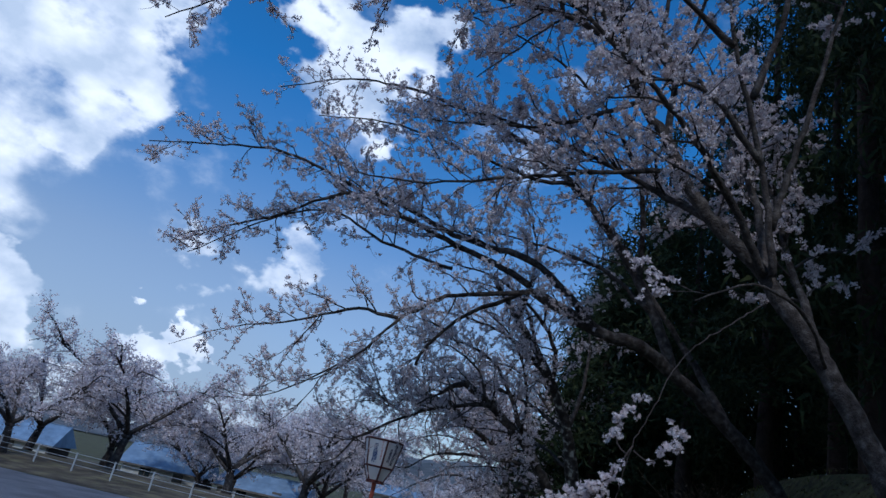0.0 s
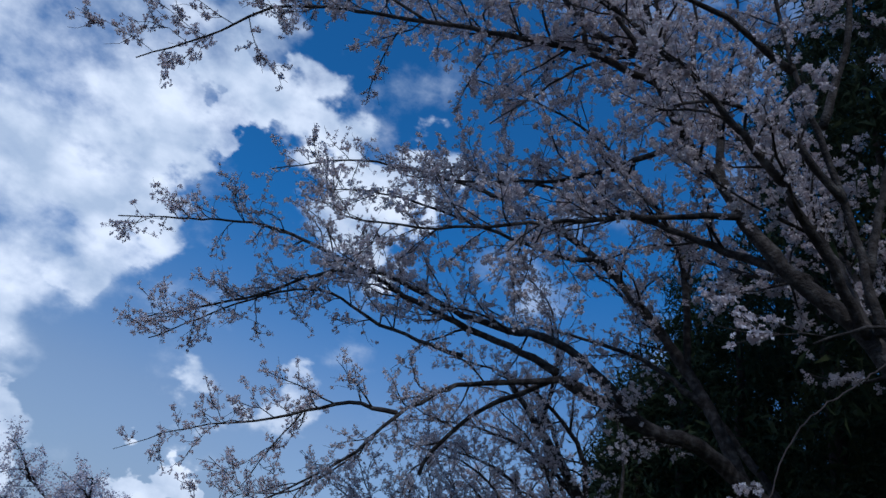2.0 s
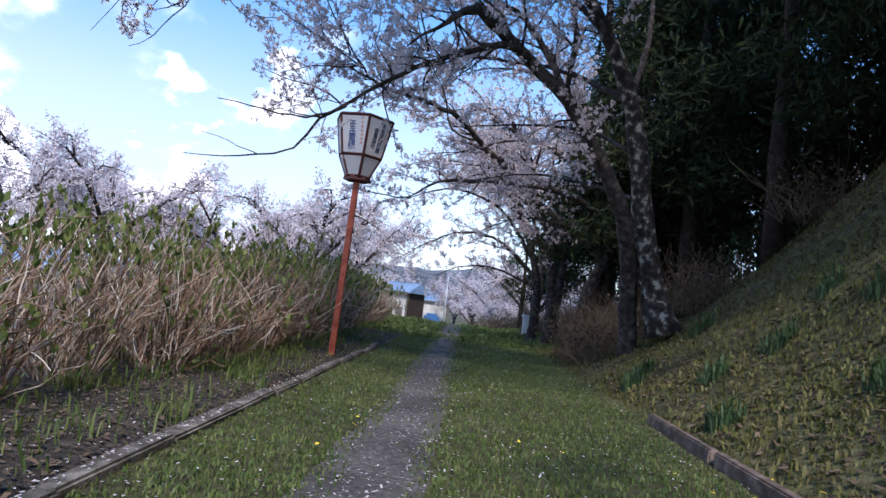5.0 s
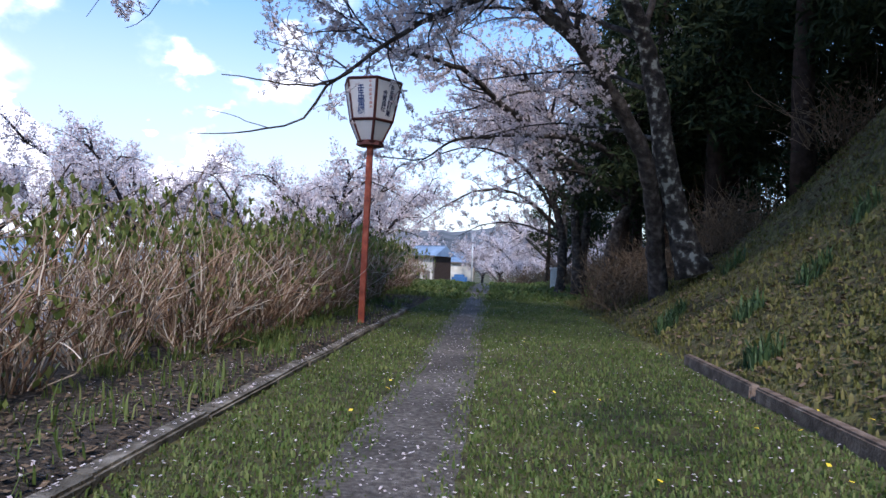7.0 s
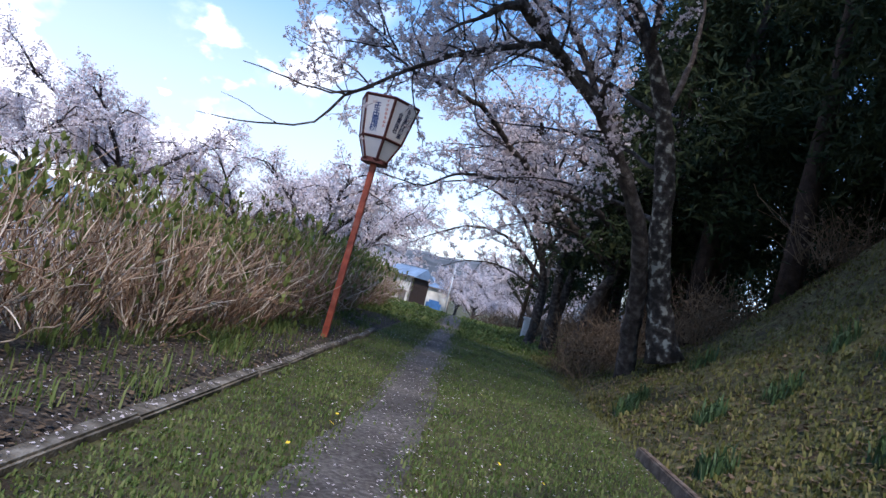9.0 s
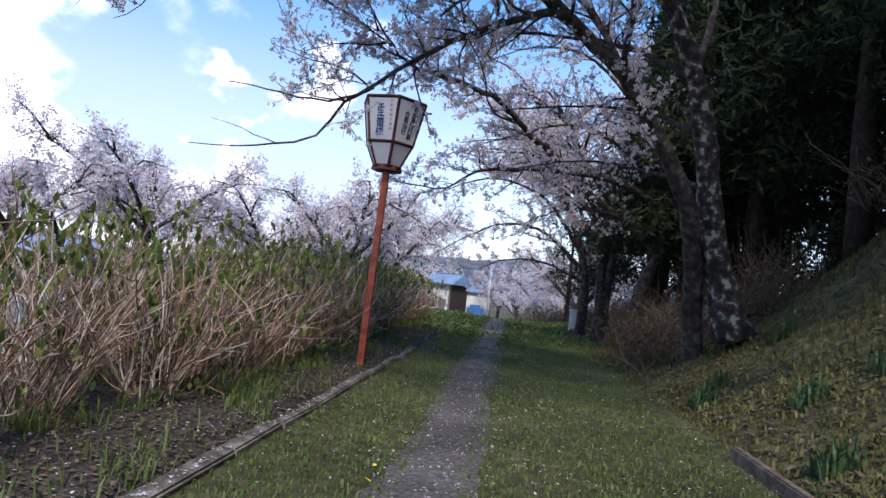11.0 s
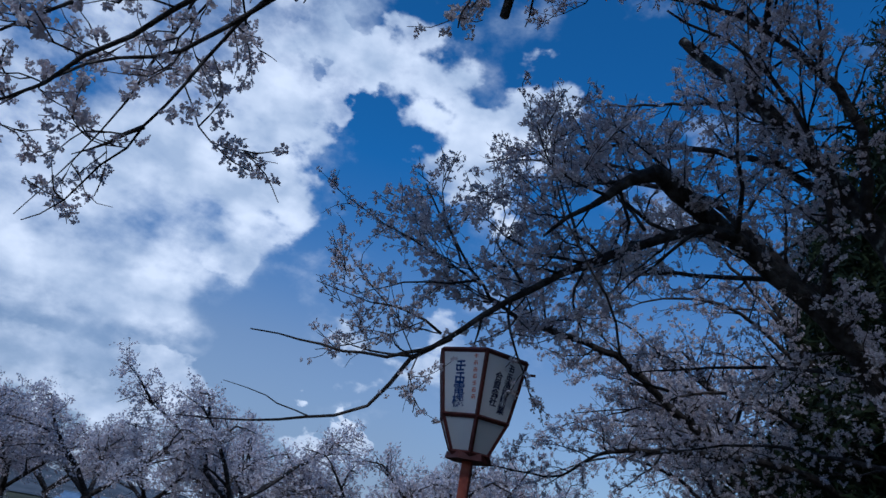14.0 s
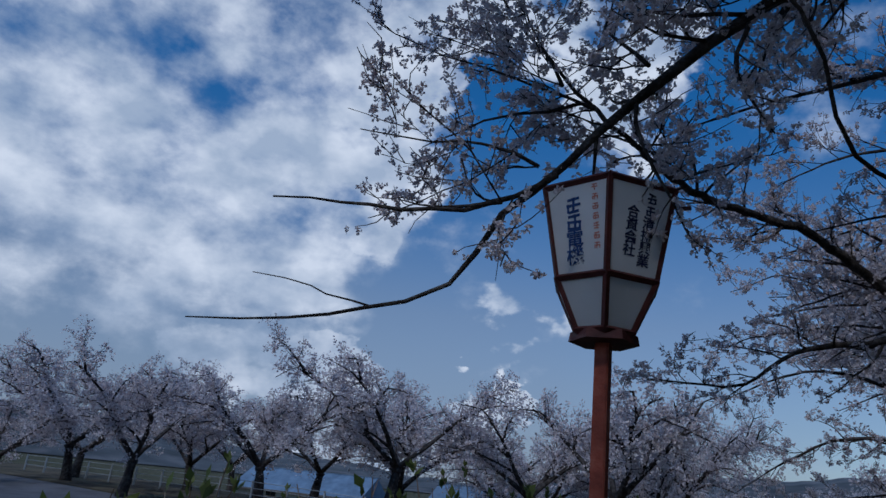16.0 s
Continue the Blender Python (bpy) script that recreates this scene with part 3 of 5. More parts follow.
# the tree behind it, whose long boughs reach out towards the lamp
grow([
    ([(3.13, 19.2, 0.3), (3.32, 19.2, 1.74), (3.74, 19.2, 2.86), (3.92, 19.1, 3.96), (3.55, 19, 5.36), (2.89, 19, 6.79), (2.06, 19, 8.41)], 0.2, 0.06, "trunk"),
    ([(3.72, 19.2, 2.8), (2.7, 19.1, 3.6), (1.65, 19, 4.23), (0.9, 18.3, 4.78), (0.08, 17.4, 5.17), (-0.8, 16.2, 5.66), (-1.64, 15, 5.63), (-1.97, 13, 5.12), (-2, 11, 4.6), (-2.18, 10.7, 4.72), (-2.56, 10.5, 5.23), (-2.94, 10.4, 5.84)], 0.13, 0.008, "limb", 0.2, 1.0),
    ([(3.87, 19.1, 3.01), (3.56, 18.8, 3.75), (2.52, 18, 4.29), (0.98, 17, 4.3), (-0.43, 16.6, 4.17), (-1.09, 16, 3.93), (-1.72, 15.6, 3.44), (-2.77, 15, 3.38)], 0.12, 0.008, "limb", 0.3, 1.0),
    ([(3.81, 19, 4.26), (2.56, 18.5, 5.23), (1.15, 18, 5.71), (-0.19, 17.5, 5.26), (-1.33, 17, 4.69)], 0.08, 0.008, "limb"),
    ([(3.56, 19, 5.2), (2.36, 18.5, 6.8), (1.08, 18, 7.57), (-0.28, 17.5, 7.39), (-1.27, 17, 6.76)], 0.08, 0.008, "limb"),
    ([(3.06, 19, 6.47), (1.7, 18.5, 8.22), (0.41, 18, 9.29), (-1.14, 18, 9.47)], 0.07, 0.01, "limb"),
    ([(3.81, 19.2, 3.02), (2.62, 18.5, 3.53), (1.23, 18, 3.58), (0.05, 17.5, 3.03)], 0.06, 0.008, "limb"),
    ([(3.77, 19.2, 4.61), (4.39, 19.5, 6.3), (4.66, 19.5, 7.93), (4.3, 19.5, 9.58)], 0.07, 0.01, "limb"),
], 43, "cherry tree in bloom with long low boughs over the path", base=(3.13, 19.2, float(land(3.13, 19.2)) - 0.1), size=0.062, side=0.24, bloom=0.04, side_len=1.5)

# a tree farther along, arching over the path
grow([
    ([(2.59, 26, -0.1), (2.65, 26, 1.85), (2.39, 26, 3.14), (1.8, 26, 4.64), (1.09, 26, 6.38), (0.15, 26, 8.14)], 0.2, 0.06, "trunk"),
    ([(2.39, 26, 3.14), (0.92, 25.5, 4.87), (-0.8, 25, 5.39), (-2.23, 24.5, 4.95), (-3.4, 24, 4.22)], 0.09, 0.01, "limb"),
    ([(2.52, 26, 2.49), (0.96, 25.5, 3.69), (-0.52, 25, 3.8), (-1.73, 24.5, 3.18), (-2.79, 24, 2.38)], 0.09, 0.01, "limb"),
    ([(1.92, 26, 4.43), (0.42, 25.5, 6.7), (-1.33, 25, 7.86), (-2.77, 24.5, 7.38)], 0.08, 0.01, "limb"),
    ([(1.09, 26, 6.38), (-0.1, 25.5, 8.89), (-1.64, 25, 9.81), (-3.08, 24.5, 9.42)], 0.07, 0.01, "limb"),
    ([(2.54, 26, 2.06), (1, 25.5, 2.62), (-0.26, 25, 2.54), (-1.27, 24.5, 2.05)], 0.06, 0.01, "limb"),
    ([(1.56, 26, 5.29), (-0.44, 26, 6.57), (-2.16, 25.5, 6.43), (-3.4, 25, 5.87)], 0.07, 0.01, "limb"),
    ([(2.27, 26, 3.57), (3.52, 26.5, 5.87), (3.66, 26.5, 8.1)], 0.08, 0.01, "limb"),
], 47, "cherry tree in bloom arching over the far path", base=(2.59, 26.0, float(land(2.59, 26.0)) - 0.1), size=0.085, side=0.3, twig=0.05, bloom=0.05, side_len=1.7, sides=(7, 3, 3), sub=0.2)

# the tree before it, on the bank
grow([
    ([(6.66, 8, 3.04), (5.98, 7.8, 4.04), (4.89, 7.5, 5.03), (3.6, 7, 5.8), (2.67, 6.5, 6.15), (1.98, 6.38, 6.2), (1.15, 6.36, 6.53), (0.64, 6.34, 6.74)], 0.17, 0.1, "trunk", 0.75, 1.0),
    ([(0.64, 6.34, 6.74), (-0.13, 6.33, 6.54), (-0.98, 6.31, 6.31), (-1.48, 6.29, 5.96), (-1.82, 6.27, 5.64), (-2.25, 6.25, 5), (-2.77, 6.24, 4.57), (-3.84, 6.22, 3.82), (-4.7, 6.2, 3.79)], 0.055, 0.004, "limb", 0.15, 0.96, 1.4),
    ([(-1.81, 6.4, 5.74), (-2.64, 6.7, 5.84), (-3.51, 6.8, 5.54), (-4.07, 6.8, 5.3), (-4.98, 6.8, 5.04), (-6.1, 6.8, 4.46)], 0.04, 0.004, "limb", 0.15, 0.98, 1.3),
    ([(1.91, 6.4, 6.24), (1.11, 6.4, 6.95), (0.23, 6.5, 7.5), (-0.32, 6.9, 7.66), (-1.15, 6.9, 7.83), (-2.12, 6.9, 8.18), (-2.9, 6.9, 8.38), (-3.79, 6.9, 8.18), (-4.83, 6.9, 7.54), (-6.67, 6.9, 6.72)], 0.09, 0.012, "limb"),
    ([(0.53, 6.5, 6.9), (-0.23, 6.9, 7.37), (-1.04, 7, 7.63), (-2.24, 7, 8.06), (-3.55, 7, 8.57), (-5.03, 7, 9.03), (-6.13, 7, 9), (-8.16, 7, 8.74)], 0.07, 0.012, "limb"),
    ([(-1.02, 7, 7.11), (-1.65, 7, 7.22), (-2.75, 7, 7.48), (-3.79, 7, 7.89), (-5.01, 7, 7.43), (-6.47, 7, 6.41)], 0.04, 0.01, "limb"),
    ([(3.6, 7, 5.8), (2.78, 7.2, 7.62), (1.21, 7.6, 9.8), (-0.73, 8.2, 11.32), (-2.83, 8.7, 12.21), (-4.76, 8.9, 12.4), (-6.51, 8.9, 11.8)], 0.12, 0.012, "limb"),
    ([(0.43, 6.4, 6.68), (-0.48, 6.7, 6.17), (-1.19, 7, 5.45), (-1.35, 7.1, 5.05)], 0.045, 0.03, "limb", 0.6, 0.95),
    ([(-3.36, 6.8, 5.59), (-3.73, 7, 5), (-3.97, 7.05, 4.47), (-4.21, 7.1, 4.04), (-4.55, 7.1, 3.57)], 0.016, 0.003, "limb", 0.1, 0.95, 1.7),
    ([(4.89, 7.5, 5.03), (4.39, 8.4, 6.44), (3.37, 8.8, 8.03), (2.47, 9, 9.42), (0.94, 9.2, 10.87)], 0.1, 0.02, "limb", 0.65, 1.0, 1.3),
    ([(2.78, 7.2, 7.62), (2.48, 6.6, 9.49), (1.35, 6.2, 11.11), (-0.16, 6, 12.07), (-1.96, 5.9, 12.59)], 0.07, 0.012, "limb"),
    ([(1.21, 7.6, 9.8), (0.38, 7.4, 9.66), (-1.08, 7.2, 9.9), (-2.96, 7, 10.21), (-4.61, 6.9, 10.03)], 0.05, 0.01, "limb"),
    ([(3.01, 7.1, 7.02), (2.13, 7.8, 7.98), (0.86, 8.4, 8.52), (-0.8, 8.8, 8.83)], 0.06, 0.012, "limb"),
    ([(-2.24, 6.4, 5.09), (-2.57, 6.5, 4.72), (-2.93, 6.6, 4.49), (-3.04, 6.6, 4.19), (-3.23, 6.6, 3.89), (-3.4, 6.6, 3.62), (-3.6, 6.6, 3.41), (-3.81, 6.6, 3.27)], 0.016, 0.003, "limb", 0.25, 1.0, 2.2),
    ([(-2.57, 6.5, 4.72), (-3.04, 6.5, 4.34), (-3.37, 6.4, 4.22), (-3.79, 6.4, 4.14), (-4.01, 6.3, 3.8), (-4.28, 6.3, 3.61)], 0.016, 0.003, "limb", 0.25, 1.0, 2.2),
    ([(-3.23, 6.6, 3.89), (-3.35, 6.5, 3.71), (-3.54, 6.5, 3.64)], 0.016, 0.003, "limb", 0.25, 1.0, 2.2),
], 23, "cherry tree in bloom leaning from the bank over the path", base=(6.3, 8.0, float(land(6.3, 8.0)) - 0.1),
     size=0.058, side=0.22, bloom=0.038, side_len=1.5)

# the nearest tree, whose boughs hang low
near_tree = grow([
    ([(5.53, 3.2, 3.45), (4.76, 3.3, 5.04), (3.71, 3.4, 6.62), (2.72, 3.5, 7.68), (2.15, 3.5, 8.76), (1.69, 3.5, 9.35), (1.01, 3.5, 11.44)], 0.18, 0.05, "trunk", 0.7, 1.0),
    ([(1.33, 3.5, 10.4), (0.17, 3.3, 10.69), (-1.1, 3.2, 10.75), (-2.6, 3.2, 10.84), (-3.87, 3.2, 10.88), (-4.71, 3.2, 10.75), (-5.53, 3.2, 9.9), (-6.39, 3.2, 9.28)], 0.06, 0.01, "limb"),
    ([(-2.32, 3.2, 10.84), (-3.4, 3.2, 11.52), (-4.65, 3.2, 11.61), (-5.85, 3.2, 12.14)], 0.03, 0.008, "limb"),
    ([(1.18, 3.5, 10.97), (0.41, 3.3, 11.09), (-0.16, 3.2, 11.53), (-0.81, 3.2, 12.73), (-1.67, 3.2, 13.54), (-2.65, 3.2, 14.53)], 0.06, 0.01, "limb"),
    ([(1.45, 3.7, 10.04), (1.2, 4, 11.48), (0.28, 4, 11.22), (-0.43, 4, 10.44), (-1.1, 4, 9.66)], 0.045, 0.01, "limb"),
    ([(2.46, 3.5, 8.21), (1.19, 3.4, 7.91), (-0.08, 3.3, 7.52), (-1.58, 3.2, 7.08), (-2.7, 3.2, 7.1)], 0.045, 0.01, "limb"),
    ([(3.71, 3.4, 6.62), (2.71, 2.6, 7.61), (1.52, 1.8, 8.4), (-0.01, 1.2, 9.17), (-1.91, 1, 9.59)], 0.07, 0.012, "limb"),
    ([(3.1, 3.4, 7.32), (2.08, 4.2, 8.21), (0.86, 4.9, 9.11), (-0.56, 5.4, 9.79), (-2.33, 5.6, 10.04)], 0.07, 0.012, "limb"),
    ([(4.54, 3.3, 5.38), (3.77, 2.4, 5.83), (2.86, 1.7, 5.81), (2.09, 1.35, 5.36)], 0.03, 0.01, "limb", 0.99, 1.0),
    ([(2.15, 3.5, 8.75), (2.24, 4, 10.51), (1.68, 4.6, 12.43), (0.6, 4.9, 13.74)], 0.07, 0.012, "limb"),
    ([(3.71, 3.4, 6.62), (3.82, 4.3, 8.55), (3.33, 5.2, 10.86), (2.39, 5.8, 12.75), (1.12, 6.2, 14.05)], 0.08, 0.012, "limb"),
    ([(3.1, 3.4, 7.32), (3.39, 4.8, 8.17), (3.1, 6.2, 9.16), (2.24, 7.2, 10.1)], 0.06, 0.012, "limb"),
    ([(4.76, 3.3, 5.04), (4.59, 4.4, 7.11), (4.59, 5.4, 9.24), (4.01, 6.2, 11.54), (3.27, 6.6, 13.44)], 0.08, 0.012, "limb"),
    ([(1.7, 3.5, 9.38), (0.47, 4.4, 9.24), (-0.89, 5, 9.36), (-2.45, 5.3, 9.44)], 0.05, 0.01, "limb"),
    ([(1.18, 3.5, 10.97), (-0.18, 4.4, 12.09), (-1.74, 5.2, 13.01), (-3.66, 5.6, 13.49)], 0.05, 0.01, "limb"),
    ([(1.18, 3.5, 10.97), (0.75, 3.2, 12.55), (-0.71, 3, 13.9), (-2.9, 2.8, 14.74), (-5.06, 2.8, 14.82)], 0.05, 0.01, "limb"),
    ([(1.68, 4.6, 12.43), (1.15, 4.2, 14.11), (-0.12, 3.8, 15.56), (-1.55, 3.6, 16.46)], 0.05, 0.01, "limb"),
    ([(2.39, 5.8, 12.75), (2.4, 5.4, 14.76), (1.66, 5, 16.64)], 0.05, 0.01, "limb"),
    ([(3.27, 6.6, 13.35), (3.47, 6, 15.36), (3.12, 5.5, 17.26)], 0.05, 0.01, "limb"),
    ([(0.17, 3.3, 10.69), (-0.33, 2.6, 12.14), (-1.56, 2.2, 13.2), (-3.33, 2, 13.67)], 0.04, 0.01, "limb"),
    ([(1.69, 3.5, 9.35), (0.58, 2.6, 10.47), (-0.8, 2, 11.29), (-2.59, 1.8, 12.12), (-4.17, 1.8, 12.42)], 0.05, 0.01, "limb"),
    ([(3.72, 3.2, 6.6), (3.43, 3, 8.27), (2.8, 2.6, 9.99), (2.4, 2.2, 11.54), (1.87, 2, 13.21)], 0.06, 0.01, "limb", 0.55, 1.0),
    ([(3.68, 3.2, 7.32), (4.12, 2.8, 9.58), (4.4, 2.4, 11.66), (4.04, 2, 13.77)], 0.06, 0.01, "limb", 0.55, 1.0),
    ([(3.43, 3, 8.27), (2.51, 2.6, 9.02), (1.63, 2.3, 8.94), (0.92, 2, 8.34)], 0.06, 0.01, "limb", 0.55, 1.0),
    ([(3.17, 2.8, 9.24), (3.49, 2.4, 10.85), (3.31, 2, 12.44), (2.93, 1.8, 14.11)], 0.06, 0.01, "limb", 0.55, 1.0),
    ([(2.8, 2.6, 9.99), (1.65, 2.2, 10.52), (0.65, 2, 10.62), (-0.25, 1.8, 10.06)], 0.06, 0.01, "limb", 0.55, 1.0),
    ([(2.52, 2.3, 11.08), (1.51, 2, 11.98), (0.41, 1.8, 12.26), (-0.74, 1.6, 12.25)], 0.06, 0.01, "limb", 0.55, 1.0),
], 37, "cherry tree in bloom on the bank with overhanging boughs", base=(5.9, 3.2, float(land(5.9, 3.2)) - 0.1),
                 size=0.075, side=0.21, bloom=0.047, side_len=1.8)

# farther trees: three kinds, copied
def far_tree(seed, height, lean, clear=0.17):
    """A broad old tree: a short trunk, four curved stems, and level limbs from them."""
    rng = np.random.default_rng(seed)
    h = height
    fork = np.array([0.2 * lean, 0.05, clear * h])
    limbs = [([(0, 0, -0.25), (0.1 * lean, 0, clear * 0.5 * h), tuple(fork)], 0.2, 0.15, "trunk", 0.99, 1.0)]
    for k in range(4):
        a = k * math.pi / 2 + rng.uniform(-0.5, 0.5)
        way = np.array([math.cos(a), math.sin(a), 0])
        bend = np.array([-way[1], way[0], 0]) * rng.uniform(-0.08, 0.08) * h
        reach, top = rng.uniform(0.4, 0.58) * h, (rng.uniform(0.5, 0.62) + 0.6 * (clear - 0.17)) * h
        stem = [fork - way * 0.02 * h, fork + way * 0.3 * reach + np.array([0, 0, 0.14 * h]), fork + way * 0.68 * reach + bend + np.array([0, 0, 0.3 * h]),
                np.array([0, 0, top]) + way * reach + bend * 0.6]
        limbs.append(([tuple(p) for p in stem], 0.115, 0.025, "limb", 0.45, 0.95))
        line = smooth_line(stem, 0.5)
        for t in (0.34, 0.5, 0.64, 0.8, 0.94):
            p = line[int(t * (len(line) - 1))]
            a2 = a + rng.uniform(-1.2, 1.2)
            w2 = np.array([math.cos(a2), math.sin(a2), 0])
            ln = rng.uniform(0.3, 0.5) * h * (1.25 - 0.8 * t)
            q = p + w2 * 0.45 * ln + np.array([0, 0, 0.09 * h]) + rng.normal(0, 0.02 * h, 3)
            e = p + w2 * ln + np.array([0, 0, rng.uniform(0.02, 0.13) * h])
            limbs.append(([tuple(p), tuple(q), tuple(e)], 0.055, 0.012, "limb", 0.12, 1.0))
    return grow(limbs, seed, "spreading cherry tree in full bloom", size=0.1, side=0.29, twig=0.1, bloom=0.058 if clear < 0.3 else 0.11, sub=0.29, side_len=0.17 * h, proto=PETALS_FAR,
                sides=(6, 3, 3), base=(0, 0, 0), group="far cherry trees", steps=(4, 3))


def stand(tree, x, y, turn=0.0, grow_by=1.0, first=False):
    high = grow_by * (0.95 if x < -14 else 1.08 if x < -7 else 1.0)
    m = pose(x, y, float(land(x, y)), 0, 0, turn)
    if first:
        tree.matrix_basis = m @ Matrix.Diagonal((grow_by, grow_by, high, 1))
        return tree
    c = copy_thing(tree, m)
    c.scale = (grow_by, grow_by, high)
    return c


fa, fb, fc, fd = far_tree(51, 8.0, 1.0), far_tree(52, 7.0, -1.2), far_tree(53, 6.2, 0.6), far_tree(54, 9.0, -1.5, 0.36)
stand(fd, 2.8, 22.5, 60, 1.0, True)
stand(fa, -21.5, 38.0, 20, 1.55, True)
stand(fb, -29.0, 41.0, 200, 1.4, True)
stand(fc, -8.6, 34.5, 10, 1.35, True)
for kind_, x_, y_, turn_, by_ in ((fc, -15.5, 43, 100, 1.6), (fb, -10.5, 50, 200, 1.5), (fa, -37, 42, 150, 1.2), (fc, -38, 31, 80, 1.25),
                                  (fa, -13, 58, 250, 1.6), (fb, 1.6, 96, 20, 1.5), (fd, 3.3, 26.0, 170, 1.1), (fd, 3.5, 34.5, 250, 1.25), (fd, -8.4, 52, 30, 1.15), (fa, -17.5, 50, 300, 1.4),
                                  (fc, 5.0, 52, 10, 1.5), (fb, 6.0, 64, 130, 1.3), (fa, 3.6, 78, 40, 1.3), (fc, -10.5, 88, 0, 1.4), (fb, -22, 56, 60, 1.5),
                                  (fc, 0.9, 70, 40, 0.75), (fc, 3.4, 72, 90, 0.8), (fc, 6.0, 70, 200, 0.8), (fa, -1.4, 100, 15, 1.2), (fb, 9.0, 84, 15, 1.2), (fc, -26, 46, 330, 1.7), (fb, -33, 24, 10, 0.85), (fc, -31, 33, 210, 1.15), (fa, -27, 26, 75, 1.1), (fb, -24.5, 31.5, 120, 1.25), (fa, -34, 28, 200, 1.2)):
    stand(kind_, x_, y_, turn_, by_)

# ---- cedars on the bank ----
def cedar(seed, height, crown=1.3):
    rng = np.random.default_rng(seed)
    tree = thing("cedar_tree", "tall dark cedar in the shade of the wood", "tree", "cedars on the bank")
    t = Tubes()
    line = smooth_line([(0, 0, -0.3), (0.05, 0, height * 0.4), (0, 0.05, height)], 0.8, 0.02, rng)
    t.add(line, np.linspace(0.2, 0.03, len(line)), 7)
    piece("trunk", t.mesh("trunk", M_CBARK), tree)
    spots = []
    for z in np.arange(crown, height, 0.2):
        reach = (0.6 + 2.1 * (1 - z / height) ** 0.8) * rng.uniform(0.6, 1.15)
        a = rng.uniform(0, 2 * math.pi)
        n = int(9 * reach) + 4
        rr = rng.uniform(0.15, 1.0, n) ** 0.7 * reach
        aa = a + rng.normal(0, 0.22, n)
        spots.append(np.stack([np.cos(aa) * rr, np.sin(aa) * rr, z - 0.35 * rr + rng.normal(0, 0.09, n)], -1))
    spots = np.concatenate(spots)
    base = clump(10, 0.38, 0.38, seed, 0.18)
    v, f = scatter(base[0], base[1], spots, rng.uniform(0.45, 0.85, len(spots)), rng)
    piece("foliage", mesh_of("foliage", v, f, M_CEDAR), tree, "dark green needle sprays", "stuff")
    return tree


cedars = [cedar(71, 14.0), cedar(72, 11.0), cedar(73, 9.0), cedar(74, 9.0, 2.6)]
rng_c = np.random.default_rng(9)
# the five with y below -5 stand out of view, added to cast shade
spots_c = [(7.4, 8.5), (8.2, 13.0), (7.0, 16.0), (9.5, 10.5), (7.6, 4.6), (7.0, 1.0), (10.5, 7.0), (10.2, 15.0), (8.2, 19.0), (7.0, 21.8), (10.0, 2.5),
           (7.4, -2.2), (8.2, -5.5), (9.0, -9.5), (11.5, -6.5), (10.0, -14.0), (13.0, -12.0), (7.4, 26.0), (10.0, 23.5), (7.1, 11.2), (12.5, 18.0), (12.0, -1.0), (6.4, 30.5), (9.5, 30.0), (6.9, 6.4), (13.5, 6.0), (12.8, 11.5), (9.0, 13.2), (10.6, 18.2), (11.4, 13.6), (9.4, 26.5), (7.0, 35.0), (9.5, 38.0), (8.5, 16.6)]
for k, (x_, y_) in enumerate(spots_c):
    m_ = pose(x_, y_, float(land(x_, y_)), 0, 0, rng_c.uniform(0, 360))
    if k < 3:
        cedars[k].matrix_basis = m_
    else:
        c_ = copy_thing(cedars[k % 3], m_)
        g_ = rng_c.uniform(1.1, 1.35)
        c_.scale = (g_, g_, g_ * (1.45 if y_ < 15 else 1.2))
cedars[3].matrix_basis = pose(3.2, 39.0, float(land(3.2, 39.0)), 0, 0, 10) @ Matrix.Diagonal((0.8, 0.8, 0.75, 1))
for x_, y_, s_ in ((4.9, 37.0, 0.85), (5.4, 42.0, 0.9), (6.1, 14.0, 1.3), (5.6, 17.6, 1.45), (5.1, 20.5, 1.5), (5.8, 24.5, 1.4), (5.9, 30.0, 1.2), (6.6, 19.5, 1.6), (6.6, 22.5, 1.5), (4.5, 18.6, 1.25), (4.4, 23.0, 1.2)):
    c_ = copy_thing(cedars[3], pose(x_, y_, float(land(x_, y_)), 0, 0, 40 * x_))
    c_.scale = (s_, s_, s_)


# ---- lamp ----
LAMP = (-2.03, 10.35)
lamp = thing("lantern_post", "tall red wooden post with a six-sided paper festival lantern", "street lamp", m=pose(*LAMP, float(land(*LAMP)), 0, 1.0, 0))


def ring6(r, z, turn):
    return [Vector((r * math.cos(turn + k * math.pi / 3), r * math.sin(turn + k * math.pi / 3), z)) for k in range(6)]


LT = radians(-73.0)
Z0, Z1, Z2 = 2.78, 3.09, 3.68      # foot, waist and top of the lantern
R0, R1, R2 = 0.19, 0.345, 0.465
bm = box((0.09, 0.09, 2.82), (0, 0, 1.37), 0.008)
part("post", bm, M_RED, lamp, "red painted square post, weathered")
rings = [ring6(R0, Z0, LT), ring6(R1, Z1, LT), ring6(R2, Z2, LT)]


def bar(a, b, w, parent, name="frame_bar"):
    t = Tubes()
    t.add([a, b], [w, w], 4)
    return piece(name, t.mesh(name, M_RED_D, False), parent)


